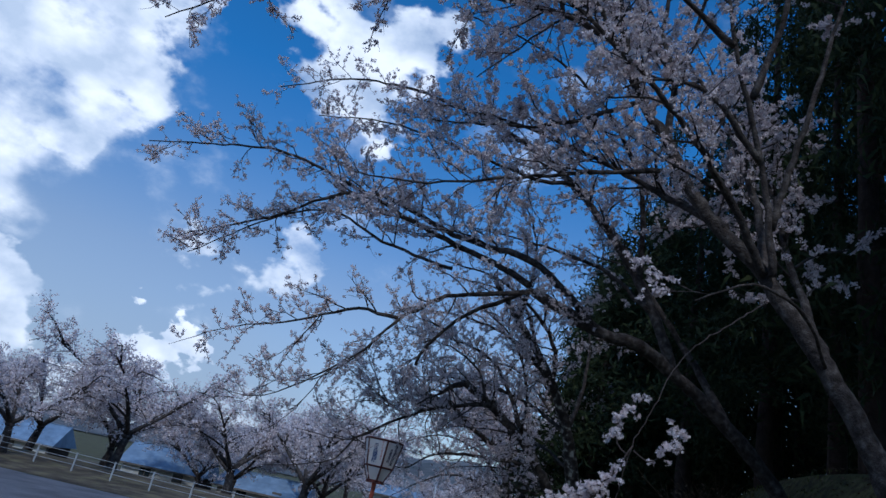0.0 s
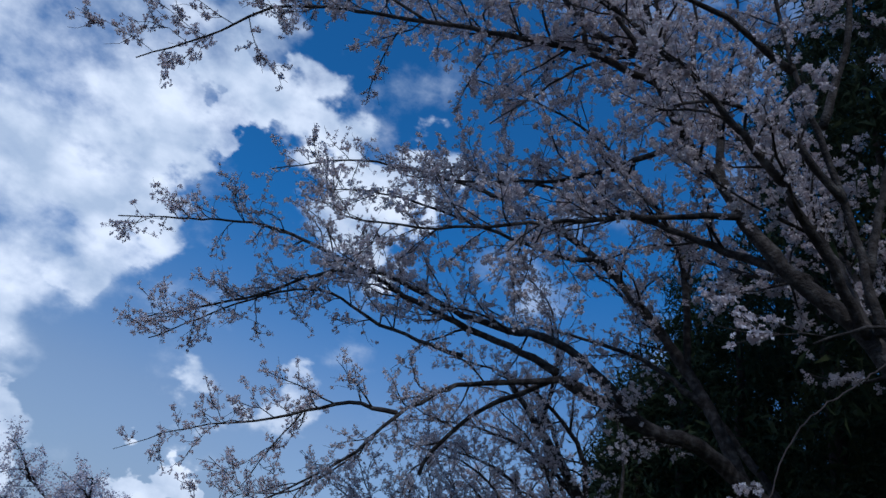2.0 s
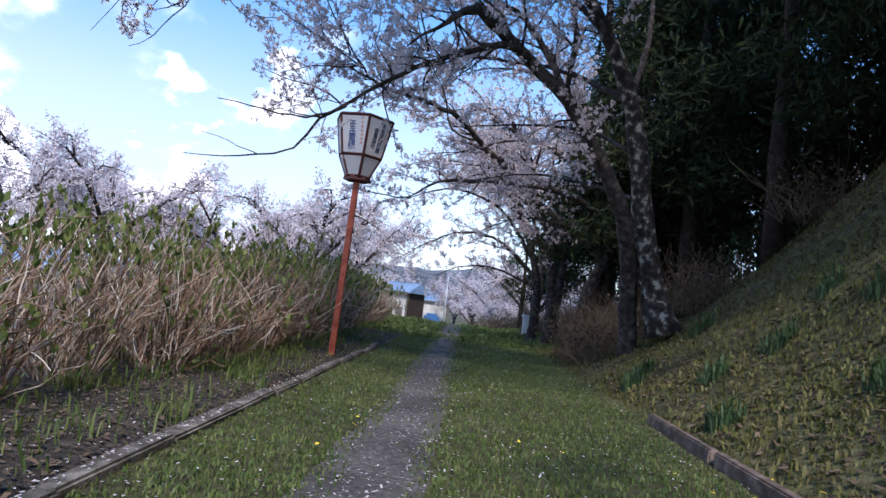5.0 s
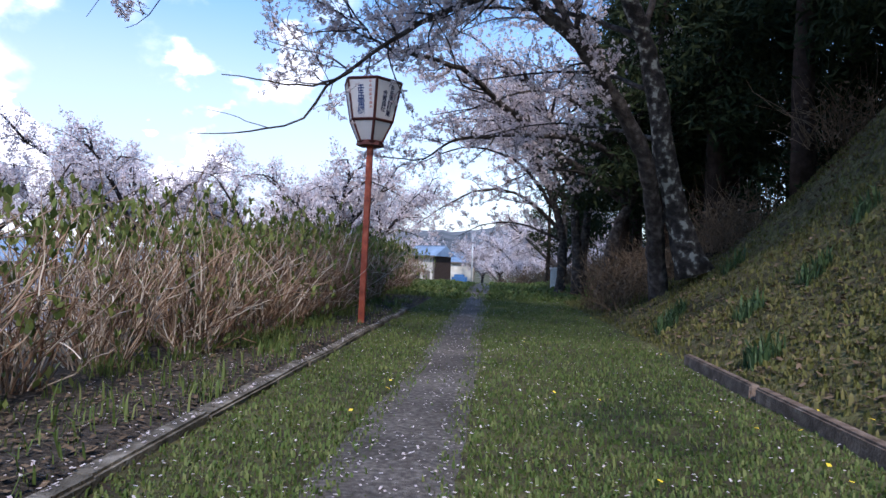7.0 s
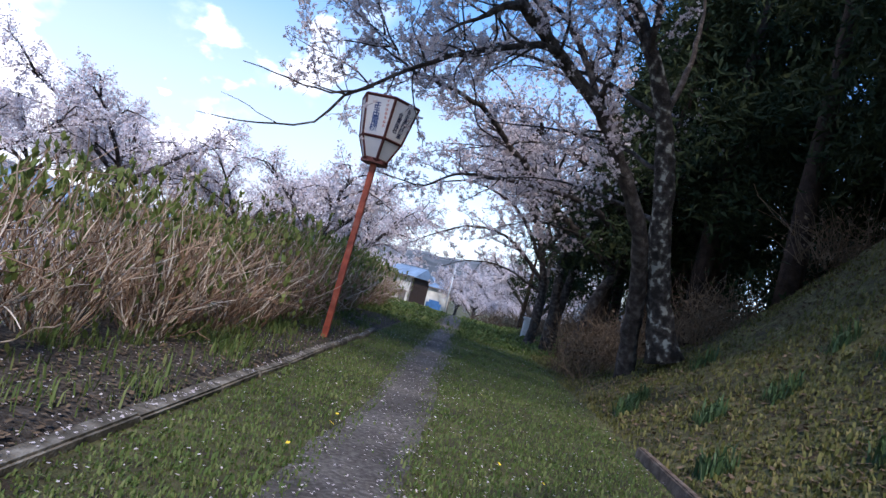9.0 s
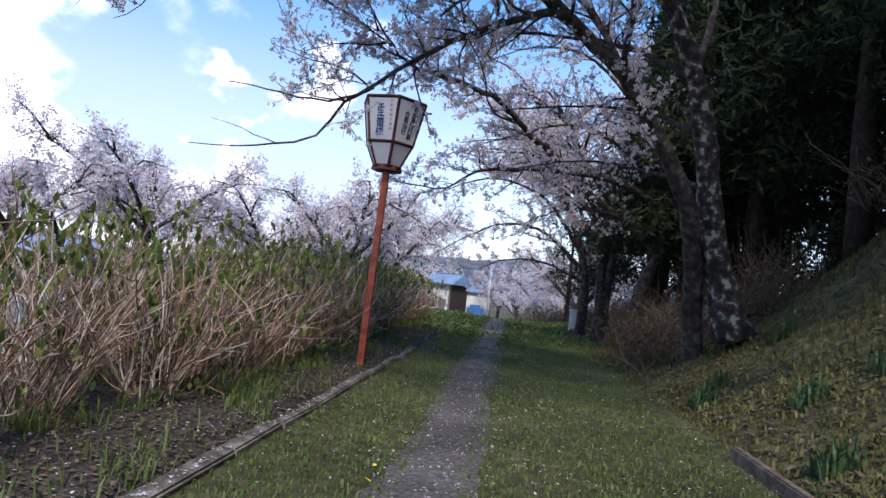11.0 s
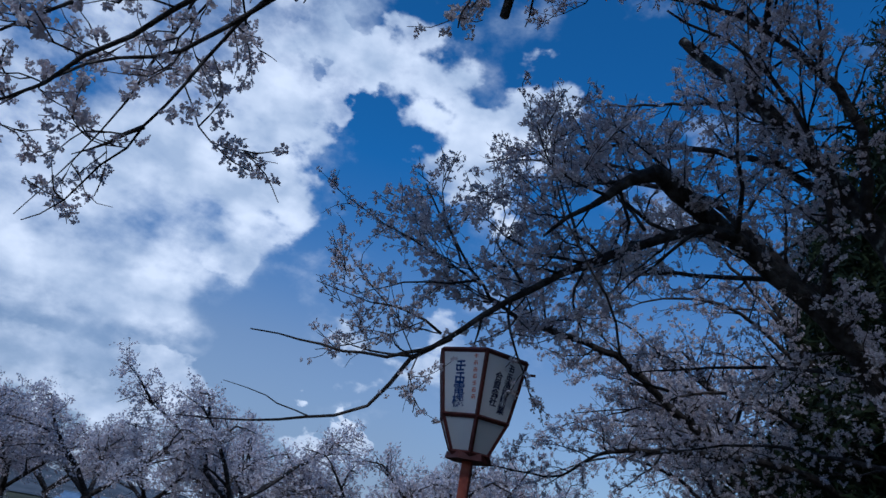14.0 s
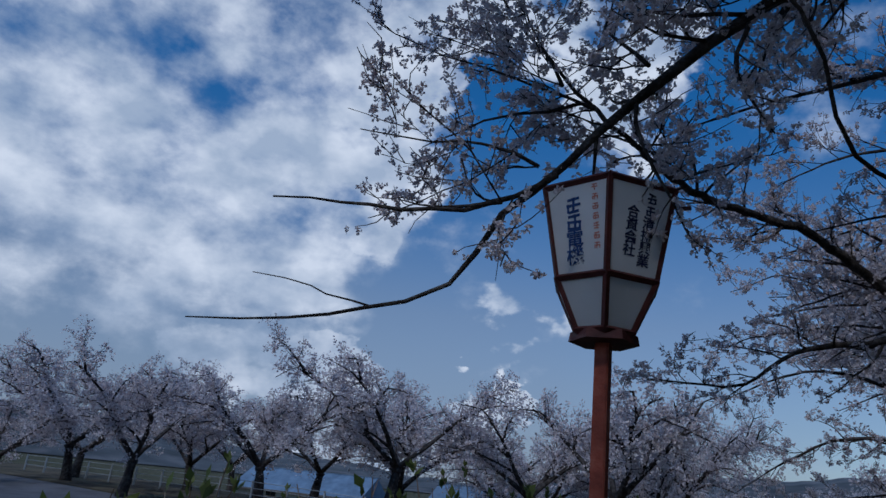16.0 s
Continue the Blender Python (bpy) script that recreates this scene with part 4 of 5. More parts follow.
for r_ in range(3):
    for k in range(6):
        bar(rings[r_][k], rings[r_][(k + 1) % 6], 0.026 if r_ else 0.03, lamp)
        if r_ < 2:
            bar(rings[r_][k], rings[r_ + 1][k], 0.022, lamp)
panels = {}
for r_, nm in ((0, "lower_panel"), (1, "panel")):
    for k in range(6):
        a, b, c, d = rings[r_][k], rings[r_][(k + 1) % 6], rings[r_ + 1][(k + 1) % 6], rings[r_ + 1][k]
        n_ = (b - a).cross(d - a).normalized() * 0.006
        vs = [p - n_ for p in (a, b, c, d)] + [p + n_ for p in (a, b, c, d)]
        panels[r_, k] = piece(nm, mesh_of(nm, vs, [(0, 3, 2, 1), (4, 5, 6, 7), (0, 1, 5, 4), (1, 2, 6, 5), (2, 3, 7, 6), (3, 0, 4, 7)], M_PANEL), lamp)
bm = bmesh.new()
bmesh.ops.create_cone(bm, segments=6, radius1=R0 + 0.03, radius2=R0 + 0.02, depth=0.06, cap_ends=True, matrix=pose(0, 0, Z0 - 0.03, 0, 0, math.degrees(LT)))
part("collar", bm, M_RED_D, lamp)

# ---- kerbs ----
rng_k = np.random.default_rng(3)
kerb_l = thing("kerb", "low weathered concrete kerb strewn with petals", "kerb")
y_ = 1.0
while y_ < 13.4:
    ln_ = rng_k.uniform(0.9, 1.3)
    bm = box((0.13 + rng_k.normal(0, 0.008), ln_ - 0.012, 0.16), (0, 0, 0), 0.016)
    o = part("kerb_stone", bm, M_KERB, kerb_l)
    o.matrix_basis = pose(-1.79 + rng_k.normal(0, 0.012), y_ + ln_ / 2, float(land(-1.75, y_ + ln_ / 2)) - 0.016 + rng_k.normal(0, 0.008), rng_k.normal(0, 0.7), rng_k.normal(0, 4.0), rng_k.normal(0, 0.5))
    y_ += ln_
kerb_r = thing("kerb", "brown weathered edging boards at the foot of the bank", "kerb")
for y_, ln_ in ((1.6, 1.9), (3.55, 1.95), (5.55, 1.9)):
    bm = box((0.09, ln_ - 0.02, 0.26), (0, 0, 0), 0.014)
    o = part("edging_board", bm, M_KERB_R, kerb_r)
    o.matrix_basis = pose(2.02, y_ + ln_ / 2, float(land(2.0, y_ + ln_ / 2)) - 0.005, 0, rng_k.normal(0, 3), rng_k.normal(0, 0.6))

# ---- hydrangea hedge ----
LEAF_PROTO = (np.array([[0, 0, 0], [0.27, 0.45, 0.07], [0, 1, 0.14], [-0.27, 0.45, 0.07]]), np.array([[0, 1, 2, 3]]))


def shrub(seed):
    rng = np.random.default_rng(seed)
    ob = thing("hydrangea_shrub", "leggy hydrangea shrub, dry pale stems with new leaves", "shrub", "hedge along the path")
    t, spots = Tubes(), []
    for k in range(84):
        a = rng.uniform(0, 2 * math.pi)
        r = 0.2 * math.sqrt(rng.uniform())
        p = (r * math.cos(a), r * math.sin(a) * 1.1, -0.02)
        way = (2.4 * math.cos(a) * r + rng.normal(0, 0.2), 2.4 * math.sin(a) * r + rng.normal(0, 0.2), 1)
        ln = rng.uniform(0.6, 1.55)
        g = shoot(p, way, ln, rng, 0.2, 0.09, 9)
        t.add(g, np.linspace(rng.uniform(0.0035, 0.009), 0.003, 10), 4)
        tips = [g[-1]]
        for _ in range(rng.integers(2, 5)):
            q = rng.integers(3, 9)
            h = shoot(g[q], unit(g[q] - g[q - 1]) + rng.normal(0, 0.45, 3), ln * rng.uniform(0.15, 0.4), rng, 0.14, 0.06, 3)
            t.add(h, np.linspace(0.0055, 0.0032, 4), 3)
            tips.append(h[-1])
        for tip in tips:
            if tip[2] > 0.35 and rng.uniform() < 0.2 + 0.45 * (tip[2] > 1.0):
                for _ in range(rng.integers(4, 8)):
                    spots.append(tip + np.array([0, 0, rng.uniform(-0.09, 0.02)]))
    for _ in range(60):
        a, r = rng.uniform(0, 2 * math.pi), rng.uniform(0.15, 0.55)
        spots.append(np.array([r * math.cos(a), r * math.sin(a), rng.uniform(0.0, 0.22) ** 1.2]))
    spots = np.array(spots)
    piece("stemwork", t.mesh("stemwork", M_STEM, False), ob, kind="stuff")
    up = rng.normal(0, 0.36, (len(spots), 3)) + np.array([0, 0, 1.0])
    up /= np.linalg.norm(up, axis=1, keepdims=True)
    side = np.cross(up, rng.normal(size=up.shape))
    side /= np.linalg.norm(side, axis=1, keepdims=True)
    turn = np.stack([side, up, np.cross(side, up)], -1)
    v, f = scatter(*LEAF_PROTO, spots, rng.uniform(0.045, 0.1, len(spots)), rng, turn)
    piece("leafage", mesh_of("leafage", v, f, M_LEAF), ob, "young green leaves at the tips", "stuff")
    return ob


shrubs = [shrub(s) for s in (81, 82, 83, 84)]
rng_h = np.random.default_rng(4)
k = 0
for y_ in np.arange(3.4, 27, 1.0):
    for x_ in ((-3.1,) if y_ < 5.5 else (-3.0, -3.75) if y_ < 14 else (-3.15, -3.9) if y_ < 18 else (-3.5, -4.2)):
        xx, yy = x_ + rng_h.normal(0, 0.1), y_ + rng_h.normal(0, 0.15)
        m_ = pose(xx, yy, float(land(xx, yy)), 0, 0, rng_h.uniform(0, 360))
        s_ = rng_h.uniform(0.9, 1.1) * (1.1 if yy > 9 else 1.0)
        if k < 4:
            shrubs[k].matrix_basis = m_
        else:
            c_ = copy_thing(shrubs[k % 4], m_)
            c_.scale = (s_, s_, s_)
        k += 1

# ---- house and things at the end of the path ----
def house(x, y, w, d, h, turn, label):
    z = float(land(x, y))
    ob = thing("small_house", label, "house", m=pose(x, y, z, 0, 0, turn))
    part("wall", box((w, d, h), (0, 0, h / 2)), M_WALL, ob, "pale plastered walls")
    bm = bmesh.new()
    o_ = 0.45
    vs = [bm.verts.new(p) for p in ((-w / 2 - o_, -d / 2 - o_, h - 0.1), (w / 2 + o_, -d / 2 - o_, h - 0.1), (w / 2 + o_, d / 2 + o_, h - 0.1), (-w / 2 - o_, d / 2 + o_, h - 0.1),
                                    (-w / 2 - o_, 0, h + d * 0.3), (w / 2 + o_, 0, h + d * 0.3))]
    for f_ in ((0, 1, 5, 4), (2, 3, 4, 5), (0, 4, 3), (1, 2, 5), (3, 2, 1, 0)):
        bm.faces.new([vs[i] for i in f_])
    part("roof", bm, M_ROOF, ob, "blue-grey metal roof")
    part("door", box((0.9, 0.08, 1.9), (w * 0.22, -d / 2 - 0.03, 0.95)), M_WOOD, ob)
    part("corner_post", box((0.16, 0.16, h), (w / 2, -d / 2, h / 2)), M_WOOD, ob)
    win = part("window", box((1.0, 0.06, 0.8), (-w * 0.2, -d / 2 - 0.02, 1.3)), M_WOOD, ob)
    part("pane", box((0.42, 0.02, 0.68), (-w * 0.2 - 0.24, -d / 2 - 0.055, 1.3)), M_WATER, win)
    part("pane", box((0.42, 0.02, 0.68), (-w * 0.2 + 0.24, -d / 2 - 0.055, 1.3)), M_WATER, win)
    part("gable_cladding", box((0.05, d - 0.1, h - 0.1), (w / 2 + 0.03, 0, h / 2)), M_CBARK, ob, "dark brown boards")
    part("ridge_cap", box((w + 0.95, 0.22, 0.08), (0, 0, h + d * 0.3 + 0.01)), M_ROOF, ob)
    part("eaves_board", box((w + 0.9, 0.05, 0.16), (0, -d / 2 - 0.47, h - 0.12)), M_WOOD, ob)
    return ob


house(-6.9, 76.0, 3.2, 3.6, 3.6, -28, "small pale house with a blue-grey metal roof")

sign = thing("stone_marker", "white painted stone marker beside the path", "marker", m=pose(2.85, 30.0, float(land(2.85, 30.0))))
part("slab", box((0.54, 0.24, 0.82), (0, 0, 0.38), 0.03), M_WHITE, sign)
part("cap", box((0.62, 0.32, 0.1), (0, 0, 0.84), 0.02), M_WHITE, sign)

# low boughs of the nearest tree that hang beside the path, with single flowers
FLOWER = flower_proto()
rng_b = np.random.default_rng(61)
tw_, fl_ = Tubes(), []
hang = [[(1.47, 1.8, 3.71), (1.25, 1.75, 3.33), (0.94, 1.7, 3.13), (0.64, 1.65, 2.95), (0.44, 1.6, 2.78), (0.3, 1.54, 2.71)], [(1.24, 1.8, 3.32), (0.99, 1.77, 2.98), (0.76, 1.71, 2.91), (0.56, 1.67, 2.86)],
        [(3.32, 2.39, 5.9), (2.06, 2.06, 4.93), (1.73, 2, 4.24), (1.52, 1.93, 3.81), (1.43, 1.87, 3.5), (1.34, 1.8, 3.08), (1.26, 1.74, 2.61), (1.21, 1.67, 2.25)],
        [(1.43, 1.8, 3.6), (1.3, 1.84, 3.72), (1.33, 1.9, 4.01), (1.52, 1.93, 4.28)], [(1.22, 1.67, 2.47), (1.08, 1.7, 2.33), (0.91, 1.74, 2.38), (0.79, 1.78, 2.55), (0.76, 1.8, 2.63)],
        [(1.25, 1.67, 2.45), (1.34, 1.66, 2.55), (1.34, 1.65, 2.38), (1.17, 1.62, 2.29), (1.03, 1.61, 2.24)], [(1.5, 1.87, 3.67), (1.67, 1.92, 3.59), (1.82, 1.96, 3.67), (2, 2.01, 3.86), (2.09, 2.06, 4.01)],
        [(1.31, 1.74, 3.03), (1.2, 1.7, 2.93), (1.17, 1.67, 3.02)]]
for h_, line_ in enumerate(hang):
    line_ = smooth_line([(x + 0.2 * (x < 2.2), y, z) for x, y, z in line_], 0.07, 0.006, rng_b)
    tw_.add(line_, np.linspace(0.009, 0.003, len(line_)), 5)
    if h_ == 2:
        continue
    bare_ = 0.22 if h_ < 4 else 0.4
    for k, p in enumerate(line_):
        if k / len(line_) < bare_ or rng_b.uniform() < 0.15:
            continue
        for _ in range(5):
            c = p + rng_b.normal(0, 0.055, 3)
            tw_.add([p, (p + c) / 2 + rng_b.normal(0, 0.006, 3), c], [0.003, 0.002, 0.0015], 3)
            n = rng_b.integers(7, 13)
            out_ = rng_b.normal(size=(n, 3))
            out_ /= np.linalg.norm(out_, axis=1, keepdims=True)
            fl_.append(c + out_ * rng_b.uniform(0.022, 0.042, (n, 1)))
fl_ = np.concatenate(fl_)
off = np.array(near_tree.matrix_basis.translation)
for arr in tw_.v:
    arr -= off
piece("hanging_twigwork", tw_.mesh("hanging_twigwork", M_TWIG), near_tree, kind="stuff")
v, f = scatter(*FLOWER, fl_ - off, rng_b.uniform(0.04, 0.055, len(fl_)), rng_b)
piece("hanging_blossom", mesh_of("hanging_blossom", v, f, M_PETAL), near_tree, "white five-petalled flowers in dense bunches", "stuff")

# ---- lettering on the lantern ----
def print_strokes(k, column, rows, top, step, size, material, seed):
    rng = np.random.default_rng(seed)
    a, b, c, d = rings[1][k], rings[1][(k + 1) % 6], rings[2][(k + 1) % 6], rings[2][k]
    ux = (b - a).normalized()
    mid_lo, mid_hi = (a + b) / 2, (c + d) / 2
    uz = (mid_hi - mid_lo).normalized()
    nz = ux.cross(uz).normalized()
    h = (mid_hi - mid_lo).length
    for r in range(rows):
        centre = mid_lo + uz * (h * top - r * step) + ux * column
        bm = bmesh.new()
        strokes = [(0, 0.42, 0.8, 0.16), (0, 0.05, 0.95, 0.16), (0, -0.35, 0.7, 0.16), (rng.uniform(-0.12, 0.12), 0.05, 0.15, 0.95), (-0.38, -0.12, 0.14, 0.55), (0.38, -0.15, 0.14, 0.5)]
        for k2, (sx, sy, w, hh) in enumerate(strokes):
            if k2 > 1 and rng.uniform() < 0.22:
                continue
            m = Matrix((ux, uz, nz)).transposed().to_4x4()
            m.translation = centre + ux * sx * size + uz * sy * size + nz * 0.0075
            bmesh.ops.create_cube(bm, size=1.0, matrix=m @ pose(0, 0, 0, 0, 0, rng.normal(0, 5)) @ Matrix.Diagonal((w * size, hh * size, 0.004, 1)))
        part("letter_mark", bm, material, panels[1, k])


FACE_L = 5
FACE_R = 0
def letter(k, column, up, char, size, material):
    """One printed character on an upper panel, up metres above the panel's foot."""
    a, b, c, d = rings[1][k], rings[1][(k + 1) % 6], rings[2][(k + 1) % 6], rings[2][k]
    ux = (b - a).normalized()
    uz = ((c + d) / 2 - (a + b) / 2).normalized()
    nz = ux.cross(uz).normalized()
    curve = bpy.data.curves.new("letter_mark", "FONT")
    curve.body, curve.size, curve.extrude, curve.offset, curve.resolution_u = char, size * 1.08, 0.0015, 0.0016, 1
    curve.align_x = curve.align_y = "CENTER"
    text = new("letter_mark", curve)
    bpy.context.view_layer.update()
    me = bpy.data.meshes.new_from_object(text.evaluated_get(bpy.context.evaluated_depsgraph_get()))
    bpy.data.objects.remove(text)
    bpy.data.curves.remove(curve)
    me.materials.clear()
    me.materials.append(material)
    m = Matrix((ux, uz, nz)).transposed().to_4x4()
    m.translation = (a + b) / 2 + uz * up + ux * column + nz * 0.0085
    piece("letter_mark", me, panels[1, k], m=m)


print_strokes(FACE_L, -0.03, 2, 0.74, 0.11, 0.105, M_INK, 1)
for row, char in enumerate("電機"):
    letter(FACE_L, -0.03, 0.60 * 0.74 - 0.11 * (row + 2), char, 0.118, M_INK)
print_strokes(FACE_L, 0.125, 7, 0.90, 0.062, 0.042, M_INK_R, 2)
print_strokes(FACE_R, 0.075, 2, 0.84, 0.08, 0.066, M_INK_D, 3)
for row, char in enumerate("清掃興業"):
    letter(FACE_R, 0.07 - 0.004 * row, 0.60 * 0.84 - 0.08 * (row + 2), char, 0.08, M_INK_D)
for row, char in enumerate("合資会社"):
    letter(FACE_R, -0.045, 0.60 * 0.66 - 0.08 * row, char, 0.08, M_INK_D)
bm = box((0.08, 0.02, 0.02), (R2 + 0.03, 0, Z2 - 0.08))
part("peg", bm, M_RED_D, lamp)

# ---- left side: fence, houses, hills ----
fence = thing("fence", "low wire fence on pale posts along the far verge", "fence")
fx = np.arange(-44, -8, 2.2)
for x_ in fx:
    y_ = 30.5 - 0.05 * (x_ + 20)
    bm = box((0.07, 0.07, 1.0), (x_, y_, float(land(x_, y_)) + 0.45))
    part("post", bm, M_GALV, fence)
for zz in (0.35, 0.62, 0.9):
    t = Tubes()
    t.add([(x_, 30.45 - 0.05 * (x_ + 20), float(land(x_, 30.5 - 0.05 * (x_ + 20))) + zz) for x_ in fx], [0.014] * len(fx), 4)
    piece("rail", t.mesh("rail", M_GALV), fence)
house(-26.5, 60.0, 7.0, 6.0, 1.9, 8, "cream plastered house behind the far trees")
house(-17.5, 62.0, 8.0, 5.0, 1.6, -4, "low house with a wide blue-grey metal roof")
house(-43.0, 58.0, 12.0, 6.0, 1.8, 12, "long low building with a blue metal roof")
house(-6.6, 104.0, 7.0, 5.0, 4.0, 15, "distant house with a blue roof behind the path's end")

rng_r = np.random.default_rng(12)
na, rows_ = 900, 5
ang = np.linspace(-math.pi, math.pi, na)
prof = 24 + 10 * np.exp(-((ang + 1.0) / 0.42) ** 2) + 6 * np.exp(-((ang + 0.35) / 0.3) ** 2) + 12 * np.sin(ang * 3 + 0.6) + 9 * np.sin(ang * 7 + 2) + 4 * np.sin(ang * 17) + 1.2 * np.sin(ang * 61 + 1) + 0.5 * np.sin(ang * 143) + rng_r.normal(0, 0.25, na)
hv, hf = [], []
for r in range(rows_):
    rad = 420 + 60 * r
    for a_, p_ in zip(ang, prof):
        hv.append((math.sin(a_) * rad, math.cos(a_) * rad, -2 + (p_ * (r / (rows_ - 1)) ** 0.8)))
for r in range(rows_ - 1):
    for k in range(na - 1):
        a = r * na + k
        hf.append((a, a + 1, a + na + 1, a + na))
tagged(piece("backdrop", mesh_of("backdrop", np.array(hv), hf, M_HILL, True)), "distant wooded hills, haze mixed into their colour", kind="structure")

# ---- things at the path's end ----
tarp = thing("covered_heap", "blue plastic sheet over a heap beside the house", "tarpaulin", m=pose(-3.7, 79.0, float(land(-3.7, 79.0))))
bm = box((1.8, 1.4, 1.5), (0, 0, 0.7), 0.3)
part("sheet", bm, M_BLUE, tarp)
pole = thing("utility_pole", "thin grey pole at the end of the path", "pole", m=pose(-1.9, 66.0, float(land(-1.9, 66.0))))
t = Tubes()
t.add([(0, 0, -0.2), (0, 0, 5.5)], [0.09, 0.07], 8)
piece("shaft", t.mesh("shaft", M_GALV), pole)


# ---- undergrowth ----
def brush(seed):
    rng = np.random.default_rng(seed)
    ob = thing("brushwood", "tangle of bare brown brush below the trees", "shrub", "brush at the wood's edge")
    t = Tubes()
    for k in range(150):
        a = rng.uniform(0, 2 * math.pi)
        r = 0.7 * math.sqrt(rng.uniform())
        g = shoot((r * math.cos(a), r * math.sin(a), -0.05), (rng.normal(0, 0.5), rng.normal(0, 0.5), 1), rng.uniform(0.5, 1.5), rng, 0.25, -0.03, 6)
        t.add(g, np.linspace(0.008, 0.003, 7), 3)
    piece("twigwork", t.mesh("twigwork", M_BRUSH, False), ob, kind="stuff")
    v, f = scatter(*LEAF_PROTO, rng.normal(0, 0.45, (350, 3)) * np.array([1, 1, 0.5]) + np.array([0, 0, 0.45]), rng.uniform(0.05, 0.1, 350), rng)
    piece("dead_leafage", mesh_of("dead_leafage", v, f, M_BRUSH), ob, kind="stuff")
    return ob


brushes = [brush(91), brush(92)]
k = 0
for x_, y_ in ((2.6, 14.2), (3.2, 15.4), (3.2, 16.6), (3.9, 17.6), (3.7, 19.0), (4.6, 13.8), (4.3, 16.6), (5.4, 15.0), (5.2, 18.5), (4.1, 21.0), (5.0, 21.5), (6.4, 12.8), (7.2, 14.6), (6.6, 17.5), (4.4, 24), (4.9, 26.5), (5.2, 30), (5.6, 34), (3.4, 31.5), (4.2, 33), (2.2, 45), (3.0, 46), (1.7, 47.5), (3.9, 45), (4.9, 46)):
    m_ = pose(x_, y_, float(land(x_, y_)), 0, 0, 77 * k)
    if k < 2:
        brushes[k].matrix_basis = m_
    else:
        c_ = copy_thing(brushes[k % 2], m_)
        c_.scale = (1.7, 1.7, 1.5) if y_ > 40 else (1.15, 1.15, 1.1)
    k += 1

# ---- grass, petals and litter ----
def blades(n, xr, yr, lo, hi, seed, name, label, material=M_BLADE, width=0.16, keep=None):
    rng = np.random.default_rng(seed)
    x, y = rng.uniform(*xr, n), rng.uniform(0, 1, n)
    y = yr[0] + (yr[1] - yr[0]) * y ** 1.5
    if keep is not None:
        sel = keep(x, y, rng)
        x, y = x[sel], y[sel]
    n = len(x)
    a = rng.uniform(0, 2 * np.pi, n)
    h = rng.uniform(lo, hi, n) * (0.6 + 0.8 * rng.uniform(size=n) ** 2)
    lean = rng.uniform(0.1, 0.9, n)
    w = h * width
    ca, sa = np.cos(a), np.sin(a)
    z = land(x, y)
    base = np.stack([x, y, z - 0.004], -1)
    side = np.stack([-sa * w, ca * w, 0 * a], -1)
    mid = base + np.stack([ca * lean * h * 0.3, sa * lean * h * 0.3, h * 0.62], -1)
    tip = base + np.stack([ca * lean * h, sa * lean * h, h * (1 - 0.35 * lean)], -1)
    v = np.stack([base - side, base + side, mid + side * 0.8, mid - side * 0.8, tip], 1).reshape(-1, 3)
    o = np.arange(n) * 5
    q = np.stack([o, o + 1, o + 2, o + 3], -1)
    t3 = np.stack([o + 3, o + 2, o + 4], -1)
    me = mesh_of(name, v, q.tolist() + t3.tolist(), material)
    return tagged(piece(name, me), label, kind="stuff")


def off_path(x, y, rng):
    d = np.minimum(np.abs(x + 0.82), np.abs(x + 0.16))
    inside = (x > -0.82) & (x < -0.16)
    patch = 0.5 + 0.5 * np.sin(x * 3.1 + 2 * np.sin(y * 0.9)) * np.sin(y * 2.3 + x)
    return np.where(inside, rng.uniform(size=len(x)) < np.where(d < 0.16, 0.4, 0.03), rng.uniform(size=len(x)) < 0.55 + 0.45 * patch)


blades(150000, (-1.75, 2.05), (2.2, 24), 0.02, 0.046, 101, "grass", "short grass and clover on the path's verges", keep=off_path)
blades(110000, (2.05, 6.6), (0.2, 22), 0.03, 0.085, 102, "grass", "longer browner grass on the bank, its tone darkened for the wood's shade", material=M_BANK, keep=lambda x, y, r: r.uniform(size=len(x)) < 0.75 - 0.16 * np.maximum(0, x - 2.8) + 0.5 * np.sin(x * 2.1 + 1.7 * np.sin(y * 0.8)) * np.sin(y * 1.5 + 0.8 * x))
blades(24000, (-2.9, -1.85), (1.6, 22), 0.04, 0.15, 103, "grass", "tufts of grass in the planting bed", width=0.045, keep=lambda x, y, r: r.uniform(size=len(x)) < 0.12 + 1.0 * np.maximum(0, np.sin(x * 5 + y * 2.2 + np.sin(3 * y)) * np.sin(y * 1.3 + 2 * x)) ** 1.5)
blades(26000, (-5.5, 5.5), (20, 52), 0.06, 0.14, 104, "grass", "grass over the crest of the path", width=0.3, keep=lambda x, y, r: (x < -1.0) | (x > -0.1) | (r.uniform(size=len(x)) < 0.1))
rng_t = np.random.default_rng(31)
for tx, ty in zip(rng_t.uniform(2.3, 4.3, 13), rng_t.uniform(3.2, 11, 13)):
    blades(110, (tx - 0.14, tx + 0.14), (ty - 0.14, ty + 0.14), 0.14, 0.3, int(tx * 1000), "grass_tuft", "tuft of long dark green leaves on the bank", material=M_TUFT, width=0.045)

for tx, ty in zip(rng_t.uniform(-3.1, -2.35, 26), rng_t.uniform(2.8, 13, 26)):
    blades(60, (tx - 0.12, tx + 0.12), (ty - 0.12, ty + 0.12), 0.08, 0.2, int(-tx * 1000), "grass_tuft", "tuft of fresh green grass at the foot of the hedge", width=0.03)


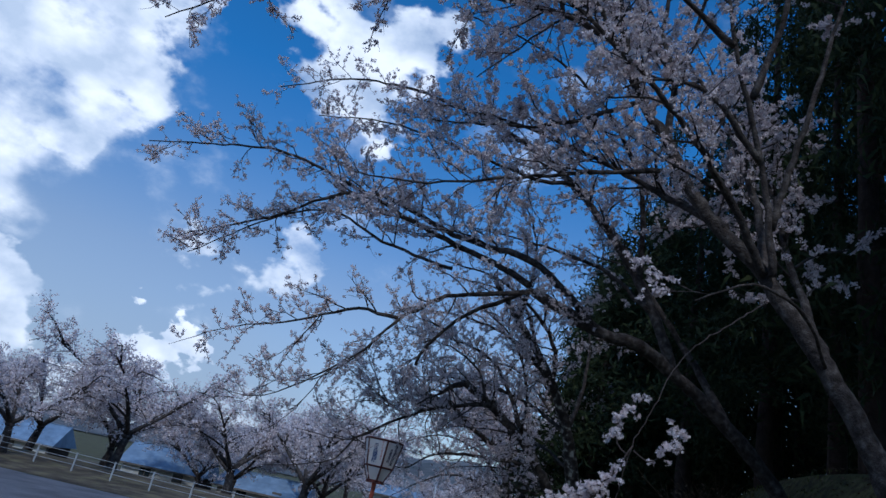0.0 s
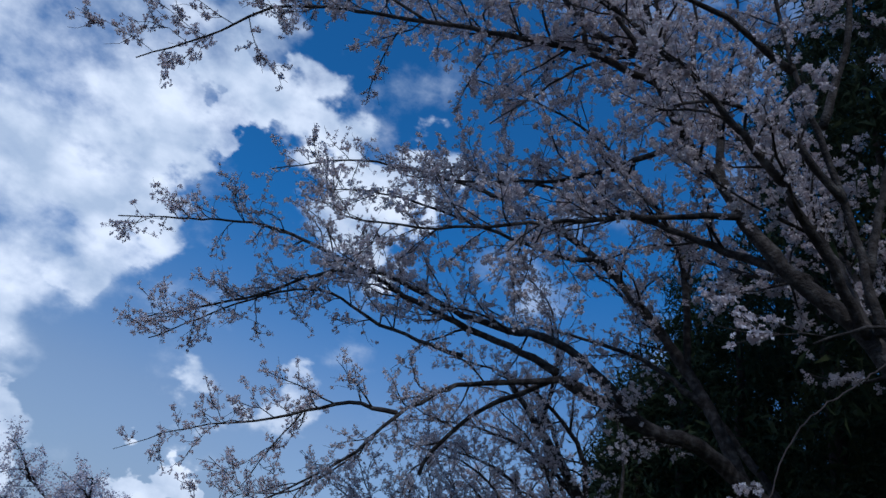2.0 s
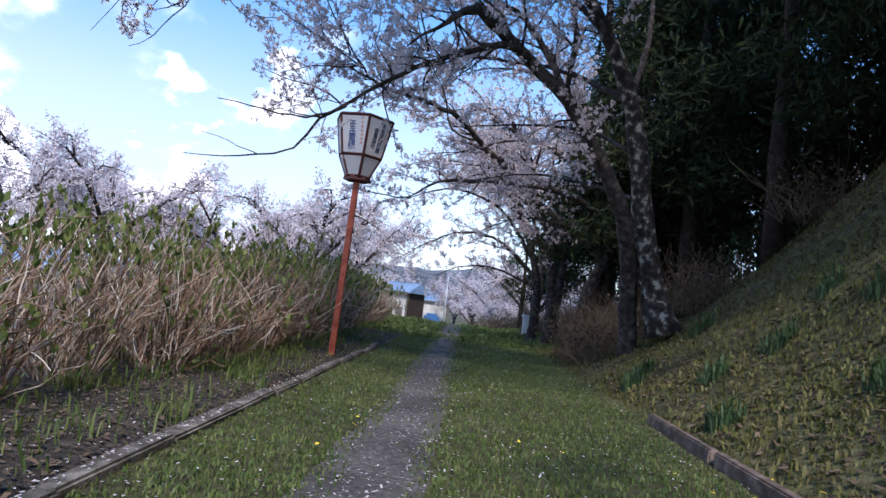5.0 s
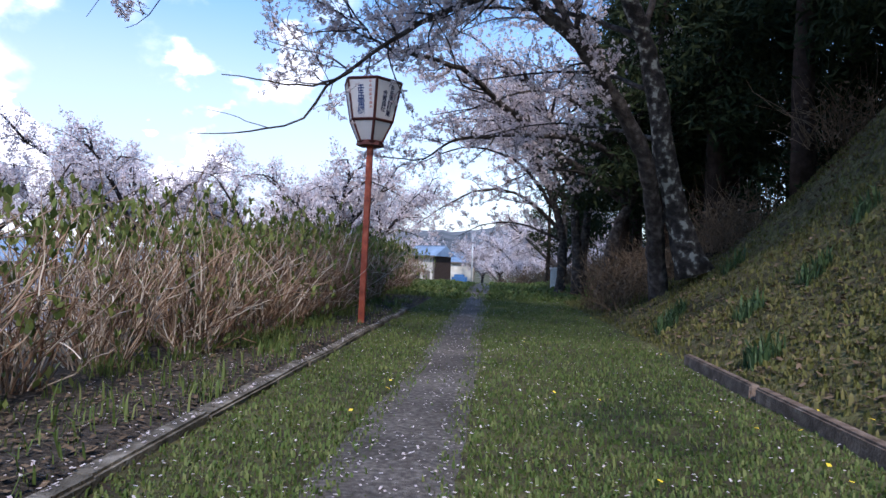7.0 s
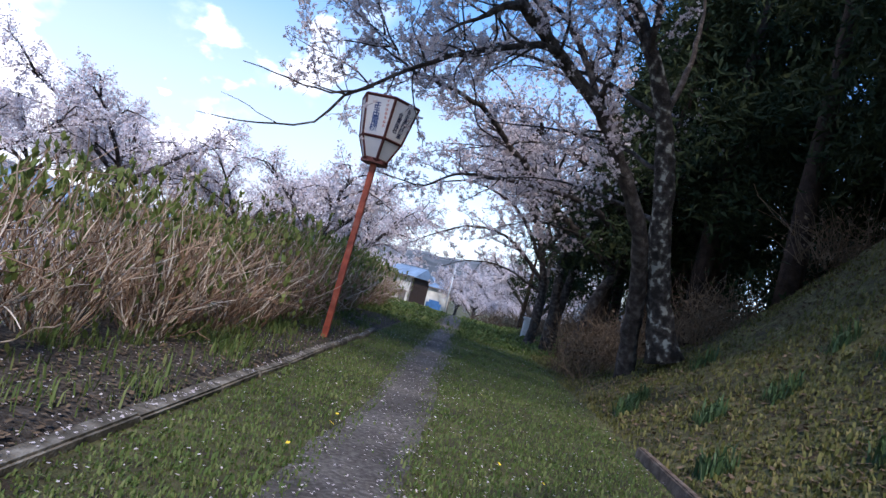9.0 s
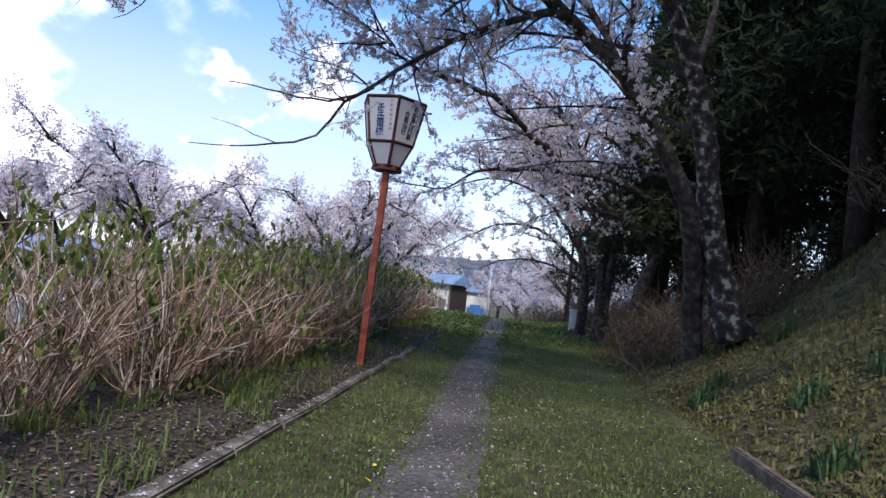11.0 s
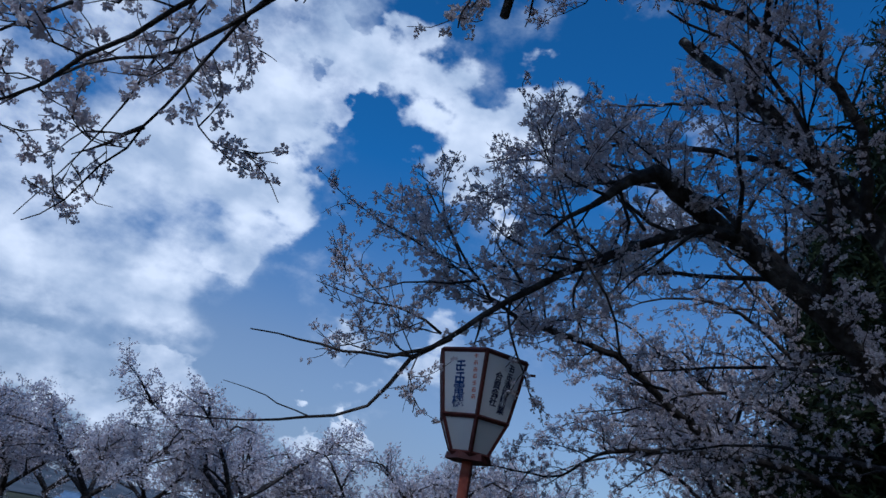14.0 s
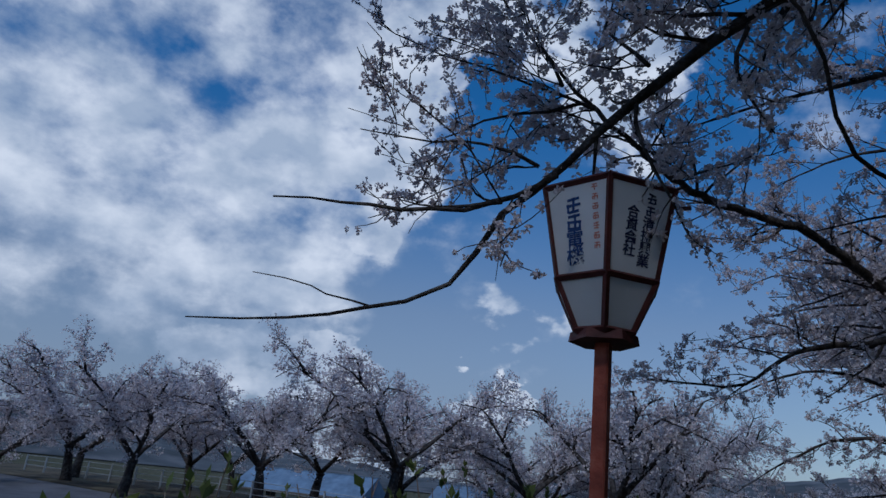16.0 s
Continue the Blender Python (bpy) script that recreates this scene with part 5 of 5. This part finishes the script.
def strew(n, xr, yr, size, seed, name, label, material, lift=0.012, power=1.4, keep=None):
    rng = np.random.default_rng(seed)
    x = rng.uniform(*xr, n)
    y = yr[0] + (yr[1] - yr[0]) * rng.uniform(0, 1, n) ** power
    if keep is not None:
        sel = keep(x, y, rng)
        x, y = x[sel], y[sel]
    n = len(x)
    flat = np.array([[-0.5, -0.32, 0.05], [0.5, -0.32, 0.0], [0.45, 0.34, 0.05], [-0.5, 0.32, 0.0]])
    ax = rng.uniform(0, 2 * np.pi, n)
    c_, s_ = np.cos(ax), np.sin(ax)
    tl = rng.normal(0, 0.25, n)
    rot = np.zeros((n, 3, 3))
    rot[:, 0, 0], rot[:, 0, 1], rot[:, 1, 0], rot[:, 1, 1], rot[:, 2, 2] = c_, -s_, s_, c_, 1
    rot[:, 2, 0] = tl
    v, f = scatter(flat, np.array([[0, 1, 2, 3]]), np.stack([x, y, land(x, y) + lift], -1), rng.uniform(0.6, 1.3, n) * size, rng, rot)
    return tagged(piece(name, mesh_of(name, v, f, material)), label, kind="stuff")


strew(2300, (-1.68, 2.0), (2.2, 22), 0.016, 201, "fallen_petal", "pale petals lying in the short grass", M_PETAL, 0.035)
strew(1300, (-0.85, -0.05), (2.2, 24), 0.016, 202, "fallen_petal", "pale petals lying on the path", M_PETAL, 0.016)
strew(1300, (-2.9, -1.9), (1.8, 18), 0.017, 203, "fallen_petal", "pale petals lying on the soil bed", M_PETAL, 0.02)
strew(9000, (-13, -4.9), (-9, 26), 0.045, 204, "fallen_petal", "petals drifted over the road", M_PETAL, 0.03, 1.0)
strew(5000, (-3.3, -1.85), (1.8, 20), 0.032, 205, "dead_leaf", "brown dead leaves under the hedge", M_BRUSH, 0.025)
strew(9000, (2.2, 6.5), (0.5, 18), 0.05, 206, "dead_leaf", "brown dead leaves on the bank", M_BRUSH, 0.04)
strew(30, (-1.2, 4.5), (3, 14), 0.028, 207, "yellow_flower", "small yellow flowers in the grass", M_YELLOW, 0.06)
strew(330, (-1.84, -1.74), (2.0, 14), 0.018, 208, "fallen_petal", "pale petals lying along the kerb", M_PETAL, 0.07)
strew(260, (-1.98, -1.86), (2.0, 14), 0.03, 209, "dead_leaf", "brown litter gathered on the kerb", M_BRUSH, 0.055)
